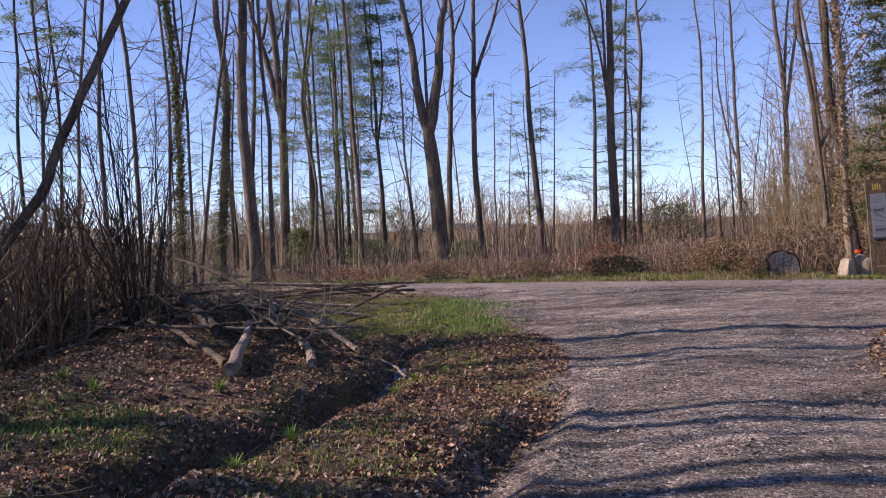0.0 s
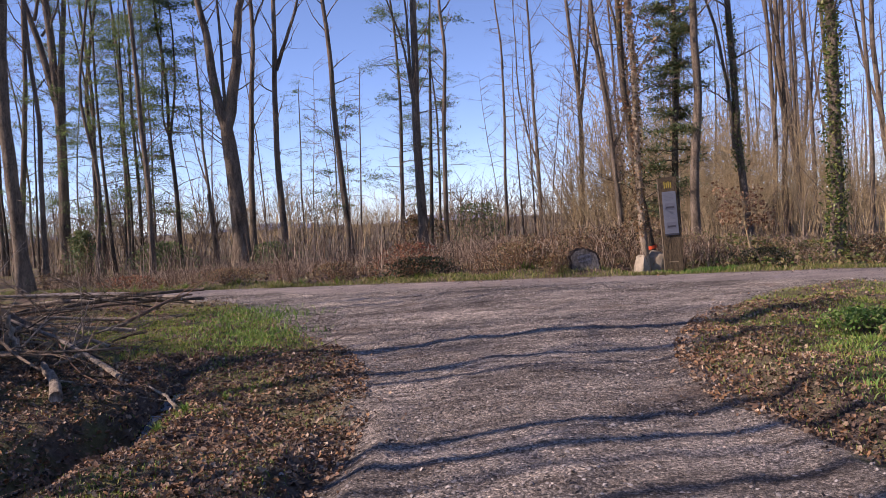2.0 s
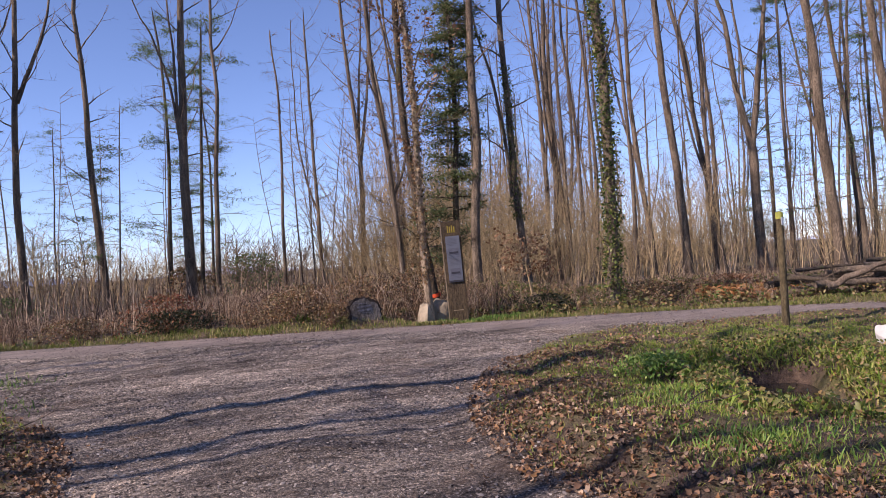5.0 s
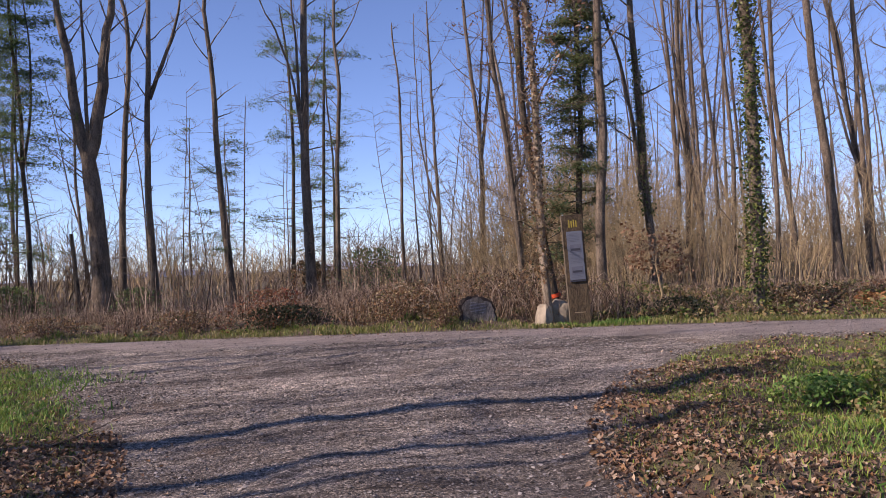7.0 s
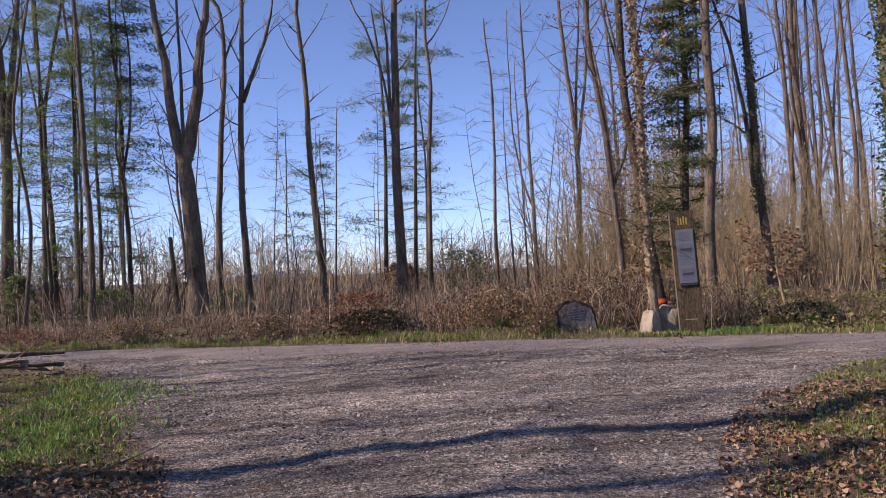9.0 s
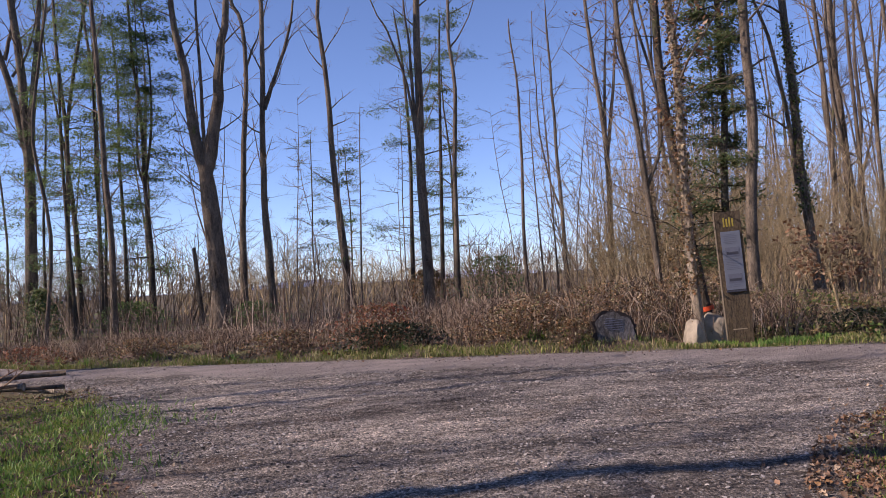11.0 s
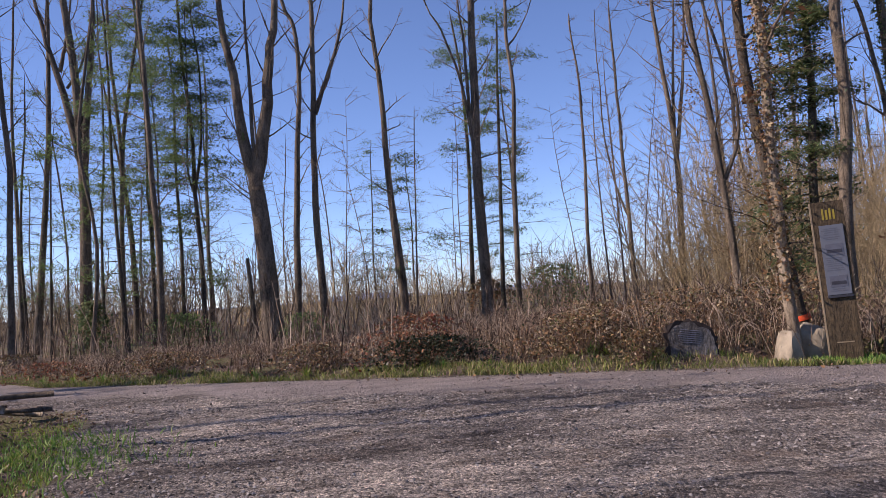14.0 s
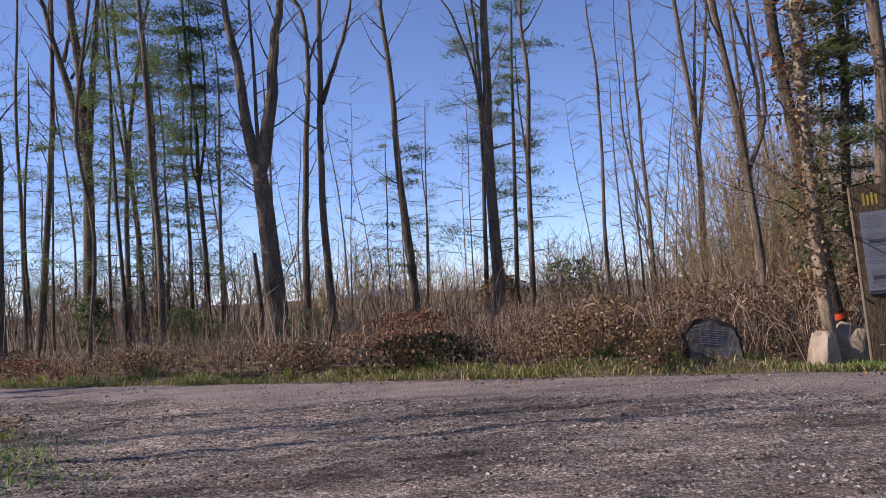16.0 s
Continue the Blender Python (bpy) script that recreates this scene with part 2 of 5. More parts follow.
def ground_material():
    m, nt, b = material("ground_surface", 0.92)
    at = nt.nodes.new("ShaderNodeAttribute")
    at.attribute_name = "road"
    edge = nt.nodes.new("ShaderNodeMath")
    edge.operation = "MULTIPLY_ADD"
    nt.links.new(noise_node(nt, 2.6, 5.0), edge.inputs[0])
    edge.inputs[1].default_value = 0.9
    nt.links.new(at.outputs["Fac"], edge.inputs[2])
    gate = ramp(nt, edge.outputs[0], (0.80, (0, 0, 0)), (1.0, (1, 1, 1)))
    # gravel: grit, worn pale streaks, darker damp soil
    grit = ramp(nt, noise_node(nt, 60.0, 4.0, rough=0.8), (0.33, (0.072, 0.065, 0.060)), (0.5, (0.25, 0.228, 0.21)), (0.66, (0.56, 0.52, 0.48)))
    worn = ramp(nt, noise_node(nt, 0.55, 4.0, (0.6, 1.7, 1)), (0.36, (0.46, 0.43, 0.41)), (0.50, (0.95, 0.93, 0.90)), (0.64, (1.4, 1.36, 1.30)))
    gravel = mix(nt, 1.0, grit, worn, "MULTIPLY")
    streak = ramp(nt, noise_node(nt, 5.5, 6.0, (0.32, 1.6, 1), rough=0.8), (0.38, (0.38, 0.35, 0.33)), (0.50, (0.92, 0.91, 0.90)), (0.62, (1.3, 1.27, 1.24)))
    gravel = mix(nt, 1.0, gravel, streak, "MULTIPLY")
    tc, vo = nt.nodes.new("ShaderNodeTexCoord"), nt.nodes.new("ShaderNodeTexVoronoi")
    vo.inputs["Scale"].default_value = 42.0
    nt.links.new(tc.outputs["Object"], vo.inputs["Vector"])
    vo2 = nt.nodes.new("ShaderNodeTexVoronoi")
    vo2.inputs["Scale"].default_value = 95.0
    nt.links.new(tc.outputs["Object"], vo2.inputs["Vector"])
    cell = ramp(nt, vo.outputs["Color"], (0.1, (0.45, 0.43, 0.42)), (0.5, (0.95, 0.95, 0.95)), (0.9, (1.6, 1.55, 1.5)))
    cell2 = ramp(nt, vo2.outputs["Color"], (0.1, (0.65, 0.65, 0.65)), (0.9, (1.35, 1.33, 1.3)))
    gravel = mix(nt, 1.0, mix(nt, 1.0, gravel, cell, "MULTIPLY"), cell2, "MULTIPLY")
    rusty = ramp(nt, noise_node(nt, 1.7, 4.0), (0.58, (0, 0, 0)), (0.72, (1, 1, 1)))
    gravel = mix(nt, mix(nt, 0.5, (0, 0, 0), rusty), gravel, (0.20, 0.135, 0.095))
    la = nt.nodes.new("ShaderNodeAttribute")
    la.attribute_name = "lane"
    packed = ramp(nt, noise_node(nt, 30.0, 6.0, rough=0.8), (0.3, (0.21, 0.18, 0.165)), (0.7, (0.40, 0.35, 0.325)))
    packed = mix(nt, 1.0, packed, ramp(nt, noise_node(nt, 1.3, 4.0, (0.5, 1.4, 1)), (0.35, (0.72, 0.70, 0.70)), (0.65, (1.15, 1.12, 1.1))), "MULTIPLY")
    lane_gate = nt.nodes.new("ShaderNodeMath")
    lane_gate.operation = "MULTIPLY"
    nt.links.new(la.outputs["Fac"], lane_gate.inputs[0])
    lane_gate.inputs[1].default_value = 0.85
    gravel = mix(nt, lane_gate.outputs[0], gravel, packed)
    soil = ramp(nt, noise_node(nt, 9.0, 6.0, rough=0.7), (0.3, (0.045, 0.033, 0.026)), (0.5, (0.13, 0.09, 0.068)), (0.7, (0.24, 0.17, 0.12)))
    green = ramp(nt, noise_node(nt, 1.1, 4.0), (0.45, (0, 0, 0)), (0.65, (1, 1, 1)))
    soil = mix(nt, mix(nt, 0.65, (0, 0, 0), green), soil, (0.17, 0.18, 0.055))
    nt.links.new(mix(nt, gate, soil, gravel), b.inputs["Base Color"])
    lump = nt.nodes.new("ShaderNodeMath")
    lump.operation = "MULTIPLY_ADD"
    nt.links.new(vo.outputs["Distance"], lump.inputs[0])
    lump.inputs[1].default_value = -0.55
    nt.links.new(noise_node(nt, 24.0, 7.0, rough=0.85), lump.inputs[2])
    bump(nt, b, lump.outputs[0], 1.0, 0.05)
    return m


xs = axis_steps(-11.0, 17.0, 0.1, 2500.0)
ys = axis_steps(-2.0, 27.0, 0.1, 2500.0)
gx, gy = np.meshgrid(xs, ys)
gzz = height(gx, gy)
nx, ny = len(xs), len(ys)
idx = np.arange(nx * ny).reshape(ny, nx)
quads = np.stack([idx[:-1, :-1], idx[:-1, 1:], idx[1:, 1:], idx[1:, :-1]], -1).reshape(-1, 4)
ground = mesh_object("ground", np.stack([gx, gy, gzz], -1).reshape(-1, 3), quads, ground_material(), smooth=True,
                     label="gravel track junction with leafy muddy woodland floor", category="ground", kind="structure")
road_attr = ground.data.attributes.new("road", "FLOAT", "POINT")
road_attr.data.foreach_set("value", np.clip(0.5 + road_inside(gx, gy) / 1.2, 0, 1).astype(np.float32).ravel())


lane_d = seg_distance(gx, gy, FAR_EDGE)
lane_attr = ground.data.attributes.new("lane", "FLOAT", "POINT")
lane_attr.data.foreach_set("value", (step((1.75 + 0.25 * rough_field(gx, gy, 3.0) - lane_d) / 0.5) * (road_inside(gx, gy) > 0.1)).astype(np.float32).ravel())


def water_material():
    m, nt, b = material("ditch_water", 0.04)
    b.inputs["Base Color"].default_value = (0.02, 0.02, 0.018, 1)
    b.inputs["Specular IOR Level"].default_value = 0.35
    bump(nt, b, noise_node(nt, 6.0, 2.0), 0.06, 0.02)
    return m


WATER = water_material()


def pool(name, cx, cy, rx, ry, z, label):
    vs = [(cx + rx * math.cos(a) * (1 + 0.15 * math.sin(3 * a)), cy + ry * math.sin(a), z) for a in [i * math.tau / 28 for i in range(28)]]
    return mesh_object(name, vs, [tuple(range(28))], WATER, label=label, category="water", kind="structure")


pool("water", 8.1, 8.1, 1.2, 1.3, -0.50, "still dark water in a ditch beside the track")
def trickle(name, line, half, lift, label):
    """A narrow wet strip that follows the bed of a ditch."""
    path = smooth_line(line, 5)
    vs, fs = [], []
    for i, (cx, cy) in enumerate(path):
        (ax, ay), (bx, by) = path[max(0, i - 1)], path[min(len(path) - 1, i + 1)]
        n = math.hypot(bx - ax, by - ay)
        w = half * (0.6 + 0.4 * math.sin(i * 1.7) ** 2)
        vs += [(cx - (by - ay) / n * w, cy + (bx - ax) / n * w, hz(cx, cy) + lift), (cx + (by - ay) / n * w, cy - (bx - ax) / n * w, hz(cx, cy) + lift)]
        if i:
            fs.append((2 * i - 2, 2 * i - 1, 2 * i + 1, 2 * i))
    return mesh_object(name, vs, fs, WATER, label=label, category="water", kind="structure")


def smooth_line(line, k):
    return [(a[0] + (b[0] - a[0]) * j / k, a[1] + (b[1] - a[1]) * j / k) for a, b in zip(line, line[1:]) for j in range(k)] + [line[-1]]


trickle("water", [(-1.55, 5.2), (-1.3, 6.1), (-0.98, 7.3), (-0.72, 8.2)], 0.24, 0.05, "shallow trickle of water along a leafy ditch")
trickle("water", [(-0.69, 8.3), (-0.5, 8.9), (-0.36, 9.8)], 0.09, 0.03, "thin wet runnel feeding the ditch")

# ---- scattering ----
rs = np.random.RandomState(11)


def scatter(name, protos, pos, scale, mat, label, category, spin=None, tilt=0.0, lift=0.0, parent=None, kind="stuff"):
    """One mesh of many small pieces: each proto is (verts, faces), all faces with the same number of corners."""
    n = len(pos)
    which = rs.randint(0, len(protos), n)
    spin = rs.uniform(0, math.tau, n) if spin is None else spin
    tx, ty = rs.normal(0, 1, n) * tilt, rs.normal(0, 1, n) * tilt
    allv, allf, base = [], [], 0
    for k, (v, f) in enumerate(protos):
        s = np.nonzero(which == k)[0]
        if not len(s):
            continue
        v, f = np.asarray(v, float), np.asarray(f, int)
        c, w = np.cos(spin[s])[:, None], np.sin(spin[s])[:, None]
        sc = np.asarray(scale)[s] if np.ndim(scale) else np.full(len(s), scale)
        x, y, z = v[:, 0] * sc[:, None], v[:, 1] * sc[:, None], v[:, 2] * sc[:, None]
        # tip about x then y, then spin
        y, z = y * np.cos(tx[s])[:, None] - z * np.sin(tx[s])[:, None], y * np.sin(tx[s])[:, None] + z * np.cos(tx[s])[:, None]
        x, z = x * np.cos(ty[s])[:, None] + z * np.sin(ty[s])[:, None], -x * np.sin(ty[s])[:, None] + z * np.cos(ty[s])[:, None]
        x, y = x * c - y * w, x * w + y * c
        p = pos[s]
        V = np.stack([x + p[:, 0:1], y + p[:, 1:2], z + p[:, 2:3] + lift], -1).reshape(-1, 3)
        F = (f[None] + (np.arange(len(s)) * len(v))[:, None, None]).reshape(-1, f.shape[1]) + base
        allv.append(V), allf.append(F)
        base += len(V)
    return mesh_object(name, np.concatenate(allv), np.concatenate(allf), mat, parent, label=label, category=category, kind=kind)


def leaf_protos(n=5, curl=0.35):
    out = []
    for i in range(n):
        w, c, k = rs.uniform(0.45, 0.75), rs.uniform(0.1, curl), rs.uniform(-0.12, 0.12, 6)
        out.append(([(0, -0.5, 0.02), (w * 0.3, -0.22 + k[0], c * 0.3), (w * 0.55, 0.08 + k[1], c * 0.9), (w * 0.22, 0.22 + k[2], 0.05),
                     (0.05, 0.5, c * 0.8), (-w * 0.35, 0.24 + k[3], c * 0.2), (-w * 0.5, -0.02 + k[4], c), (-w * 0.25, -0.25 + k[5], 0.05)],
                    [(0, 1, 7), (1, 3, 7), (1, 2, 3), (3, 5, 7), (3, 4, 5), (5, 6, 7)]))
    return out


def stone_protos(n=6):
    out = []
    for i in range(n):
        v = np.array([(1, 0, 0), (0, 1, 0), (-1, 0, 0), (0, -1, 0), (0, 0, 0.7), (0.5, 0.5, 0.35), (-0.5, -0.45, 0.4)], float)
        v += rs.uniform(-0.22, 0.22, v.shape)
        f = [(0, 5, 4), (5, 1, 4), (1, 2, 4), (2, 6, 4), (6, 3, 4), (3, 0, 4)]
        out.append((v * (0.5, 0.4, 0.45), f))
    return out


def blade_protos(n=5, width=0.065):
    out = []
    for i in range(n):
        b = rs.uniform(0.1, 0.7)
        w = width
        out.append(([(-w, 0, 0), (w, 0, 0), (-w * 0.8, b * 0.25, 0.5), (w * 0.8, b * 0.25, 0.5), (0, b, 0.95 - b * 0.35)],
                    [(0, 1, 3), (0, 3, 2), (2, 3, 4)]))
    return out


def tube_arrays(pts, radii, sides=3, closed=False):
    """Verts and triangles of a tapering tube through pts."""
    V, F = [], []
    n = len(pts)
    up = None
    for i, p in enumerate(pts):
        d = Vector(pts[min(i + 1, n - 1)]) - Vector(pts[max(i - 1, 0)])
        d.normalize()
        side = d.cross(Vector((0.13, 0.97, 0.2))) if up is None else (up - d * up.dot(d))
        side.normalize()
        up = side
        other = d.cross(side)
        for k in range(sides):
            a = k * math.tau / sides
            q = Vector(p) + (side * math.cos(a) + other * math.sin(a)) * radii[i]
            V.append(tuple(q))
    for i in range(n - 1):
        for k in range(sides):
            a, b2 = i * sides + k, i * sides + (k + 1) % sides
            F.append((a, b2, b2 + sides))
            F.append((a, b2 + sides, a + sides))
    return V, F


class Geo:
    def __init__(self):
        self.v, self.f = [], []

    def add(self, V, F):
        o = len(self.v)
        self.v.extend(V)
        self.f.extend([tuple(i + o for i in f) for f in F])

    def tube(self, pts, radii, sides=3):
        self.add(*tube_arrays(pts, radii, sides))

    def arrays(self):
        return np.array(self.v, float), np.array(self.f, int)

    def build(self, name, mat, parent=None, smooth=True, **tags):
        v, f = self.arrays()
        return mesh_object(name, v, f, mat, parent, smooth=smooth, **tags)


rnd = random.Random(4)


def wander(start, way, length, segs, bend, lift=0.0):
    """A crooked line from start along way."""
    p, d = Vector(start), Vector(way).normalized()
    pts = [tuple(p)]
    for i in range(segs):
        d = (d + Vector((rnd.uniform(-bend, bend), rnd.uniform(-bend, bend), rnd.uniform(-bend, bend) + lift))).normalized()
        p = p + d * (length / segs)
        pts.append(tuple(p))
    return pts


def branch(geo, start, way, length, radius, depth, twigs=6, bend=0.16, lift=0.05, tips=None):
    segs = 4 if depth else 2
    pts = wander(start, way, length, segs, bend, lift)
    geo.tube(pts, [radius * (1 - 0.82 * i / segs) for i in range(segs + 1)], 4 if radius > 0.02 else 3)
    if tips is not None:
        tips.extend(pts[1:])
    if depth <= 0:
        return
    for k in range(twigs):
        u = rnd.uniform(0.25, 1.0)
        i = min(int(u * segs), segs - 1)
        a, b2 = Vector(pts[i]), Vector(pts[i + 1])
        p = a.lerp(b2, u * segs - i)
        d = (b2 - a).normalized()
        side = Vector((rnd.uniform(-1, 1), rnd.uniform(-1, 1), rnd.uniform(-0.5, 1))).normalized()
        branch(geo, p, d * 0.7 + side * 0.8, length * rnd.uniform(0.25, 0.5) * (1.1 - 0.4 * u), radius * 0.42, depth - 1, max(2, twigs - 2), bend, lift, tips)


def at_height(pts, radii, z):
    for i in range(len(pts) - 1):
        if pts[i + 1][2] >= z:
            t = (z - pts[i][2]) / max(1e-6, pts[i + 1][2] - pts[i][2])
            return Vector(pts[i]).lerp(Vector(pts[i + 1]), t), radii[i] * (1 - t) + radii[i + 1] * t
    return Vector(pts[-1]), radii[-1]


def smooth_path(pts, wobble=0.0):
    """Catmull-Rom through the given points, with a little wobble."""
    P = [Vector(p) for p in pts]
    P = [P[0] * 2 - P[1]] + P + [P[-1] * 2 - P[-2]]
    out = []
    for i in range(1, len(P) - 2):
        for s in range(3):
            t = s / 3
            a, b2, c, d = P[i - 1], P[i], P[i + 1], P[i + 2]
            q = 0.5 * (2 * b2 + (c - a) * t + (2 * a - 5 * b2 + 4 * c - d) * t * t + (3 * b2 - a - 3 * c + d) * t ** 3)
            if len(out):
                q += Vector((rnd.uniform(-1, 1), rnd.uniform(-1, 1), 0)) * wobble
            out.append(tuple(q))
    out.append(tuple(P[-2]))
    return out


def extend_up(pts, top):
    """Carries a stem on to the height top."""
    p, q = Vector(pts[-2]), Vector(pts[-1])
    d = (q - p).normalized()
    d = (d + Vector((0, 0, 0.6))).normalized()
    out = list(pts)
    while out[-1][2] < top:
        d = (d + Vector((rnd.uniform(-0.07, 0.07), rnd.uniform(-0.07, 0.07), 0.05))).normalized()
        q = Vector(out[-1]) + d * 1.6
        out.append(tuple(q))
    return out


def needle_spray(geo, p, d, size, n):
    for k in range(n):
        q = Vector(p) + Vector((rnd.gauss(0, 1), rnd.gauss(0, 1), rnd.gauss(-0.1, 0.22))) * size * 0.5
        w = Vector((rnd.uniform(-1, 1), rnd.uniform(-1, 1), rnd.uniform(-0.45, 0.35))).normalized()
        s = w.cross(Vector((0, 0, 1))).normalized() * rnd.uniform(0.02, 0.04)
        L = w * rnd.uniform(0.09, 0.22)
        o = len(geo.v)
        geo.v += [tuple(q - s), tuple(q + s), tuple(q + L)]
        geo.f.append((o, o + 1, o + 2))


def leaf_at(geo, p, size):
    w = Vector((rnd.uniform(-1, 1), rnd.uniform(-1, 1), rnd.uniform(-1, 0.6))).normalized()
    s = w.cross(Vector((rnd.uniform(-1, 1), rnd.uniform(-1, 1), 1))).normalized() * size * 0.32
    o = len(geo.v)
    p = Vector(p)
    geo.v += [tuple(p), tuple(p + w * size * 0.5 + s), tuple(p + w * size), tuple(p + w * size * 0.5 - s)]
    geo.f += [(o, o + 1, o + 2), (o, o + 2, o + 3)]


LABELS = {
    "lean": "slanting bare trunk leaning over the brushwood",
    "beech": "tall bare grey-brown tree standing in leafless winter undergrowth",
    "pine": "tall slender conifer with sparse green needle sprays in the woodland",
    "sapling": "thin bare young tree with fine drooping side twigs",
    "snag": "short broken dead trunk standing among winter stems",
    "oak": "pale barked tree carrying withered brown leaves beside the boulder",
    "ivy": "tall trunk wrapped in glossy green ivy beside the track",
    "ivybeech": "bare forked tree with ivy and moss on its trunk",
    "ivyfir": "dark evergreen with dense blue-green foliage behind the sign post",
}


def tree(kind, x, y, r, trunk, limbs=(), top=None, mat=None, first=None, leaves=1.0, label="", fineness=2):
    """A tree at (x, y): its trunk and limbs as (dx, dy, z) from the base, carried on up to the height top."""
    root = new("tree")
    root.location = (x, y, 0)
    tagged(root, label or LABELS[kind], "tree")
    mat = mat or {"pine": BARK_DARK, "oak": BARK_PALE, "sapling": TWIG, "ivyfir": BARK_DARK}.get(kind, BARK_GREY)
    top = top or {"lean": 7, "sapling": 9, "snag": 0, "pine": 15, "oak": 13, "ivyfir": 13}.get(kind, 17) + rnd.uniform(-1.5, 1.5)
    wood, fine, green = Geo(), Geo(), Geo()
    z0 = trunk[0][2]
    stems = []
    main = smooth_path(trunk, r * 0.12)
    if not limbs or kind != "beech" or trunk[-1][2] > 7.5:
        if kind != "snag":
            main = extend_up(main, top)
    hi = max(main[-1][2], 1.0)
    full = max(top, hi) if kind != "snag" else hi * 3
    rad = [r * (1.0 - 0.62 * max(0, p[2] - z0) / (full - z0)) for p in main]
    rad = [q * (1 + (0.2 if kind == "oak" else 0.45) * math.exp(-max(0, p[2] - z0) / 0.28)) for q, p in zip(rad, main)]
    if kind != "snag" and not (limbs and trunk[-1][2] < 7.5):
        rad[-1] *= 0.3
    elif kind != "snag":
        rad[-1] *= 0.8
    wood.tube(main, rad, 12 if r > 0.12 else 8)
    stems.append((main, rad))
    for lr, lp in limbs:
        path = extend_up(smooth_path(lp, lr * 0.2), top * rnd.uniform(0.85, 1.0)) if lp[-1][2] > 6 else smooth_path(lp, lr * 0.2)
        n = len(path) - 1
        lrad = [lr * (1 - 0.72 * i / n) for i in range(n + 1)]
        wood.tube(path, lrad, 9 if lr > 0.08 else 6)
        stems.append((path, lrad))
    wood.build("trunk", mat, root)
    if kind == "snag":
        return root
    tips = []
    if kind in ("beech", "ivy", "ivybeech", "oak") and fineness == 2:
        for k in range(20):
            p, rr = at_height(main, rad, rnd.uniform(1.2, 8.5))
            a = rnd.uniform(0, math.tau)
            branch(fine, p, (math.cos(a), math.sin(a), rnd.uniform(-0.1, 0.7)), rnd.uniform(0.6, 2.2), 0.011, 1, 7, 0.22, -0.02)
    for path, pr in stems:
        lo, hi = path[0][2], path[-1][2]
        start = first if first is not None else (2.5 if kind == "sapling" else 3.0 if kind == "oak" else 4.2)
        if kind in ("pine", "ivyfir"):
            start = 1.7 if kind == "pine" else 0.9
            count = int((hi - start) * (2.6 if kind == "pine" else 8))
        else:
            count = int(max(3, (hi - max(lo, start)) * {"sapling": 3.2, "oak": 1.8}.get(kind, 1.15 if fineness == 2 else 1.6)))
        for k in range(count):
            z = max(lo, start) + (hi - max(lo, start)) * ((k + rnd.random()) / count) ** 0.85
            p, rr = at_height(path, pr, z)
            a = rnd.uniform(0, math.tau)
            rel = (z - start) / max(1, hi - start)
            if kind in ("pine", "ivyfir"):
                L = (rnd.uniform(1.0, 3.0) if kind == "pine" else rnd.uniform(0.6, 1.3)) * (1.1 - 0.6 * rel)
                bough = []
                branch(fine, p, (math.cos(a), math.sin(a), rnd.uniform(-0.05, 0.3)), L, min(rr * 0.3, 0.022), 1, 6, 0.12, -0.05, bough)
                if rnd.random() < (0.72 if kind == "pine" else 1.0):
                    tips += bough
            elif kind == "sapling":
                branch(fine, p, (math.cos(a), math.sin(a), rnd.uniform(0.1, 0.6)), rnd.uniform(0.7, 1.9) * (1.1 - 0.6 * rel), 0.013, 1, 7, 0.2, -0.05, tips)
            else:
                L = rnd.uniform(0.9, 2.6) * (0.6 + 0.9 * rel * (1.2 - rel) * 1.6)
                branch(fine, p, (math.cos(a), math.sin(a), rnd.uniform(0.3, 1.3)), L, min(rr * 0.35, 0.035), fineness, 4 + 2 * (2 - fineness), 0.2, 0.06, tips)
    if fine.v:
        fine.build("crown", TWIG if mat is not BARK_DARK else BARK_DARK, root)
    if kind in ("pine", "ivyfir"):
        for p in tips:
            needle_spray(green, p, None, 0.44 if kind == "pine" else 0.36, (17 if kind == "pine" else 16) if fineness == 2 else 7)
        green.build("foliage", NEEDLES_LIGHT if kind == "pine" else NEEDLES, root, smooth=False)
    if kind in ("ivy", "ivybeech"):
        for k in range(4600 if kind == "ivy" else 1700):
            z = rnd.uniform(0, 7.5) ** 1.0 if kind == "ivy" else rnd.uniform(2.5, 7.5)
            p, rr = at_height(main, rad, z + z0)
            a = rnd.uniform(0, math.tau)
            off = rr * rnd.uniform(0.95, 1.25) + rnd.random() ** 3 * 0.16
            leaf_at(green, p + Vector((math.cos(a) * off, math.sin(a) * off, 0)), rnd.uniform(0.05, 0.10))
        green.build("ivy", IVY, root, smooth=False)
    if kind == "oak" and r > 0.07:
        vine = Geo()
        for k in range(4200):
            z = rnd.uniform(0.7, 7.5)
            p, rr = at_height(main, rad, z)
            a = rnd.uniform(0, math.tau)
            off = rr * rnd.uniform(0.95, 1.3) + rnd.random() ** 4 * 0.4
            leaf_at(vine, p + Vector((math.cos(a) * off, math.sin(a) * off, 0)), rnd.uniform(0.035, 0.078))
        vine.build("climber", BRAMBLE, root, smooth=False, label="dry brown climbing leaves")
    if kind == "oak" and leaves:
        for p in tips:
            if rnd.random() < 0.75 * leaves:
                for k in range(int(rnd.uniform(1, 3) * max(1, leaves))):
                    leaf_at(green, Vector(p) + Vector((rnd.gauss(0, 0.07), rnd.gauss(0, 0.07), rnd.gauss(-0.03, 0.05))), rnd.uniform(0.07, 0.13))
        green.build("withered_foliage", DEAD_LEAF, root, smooth=False)
    return root


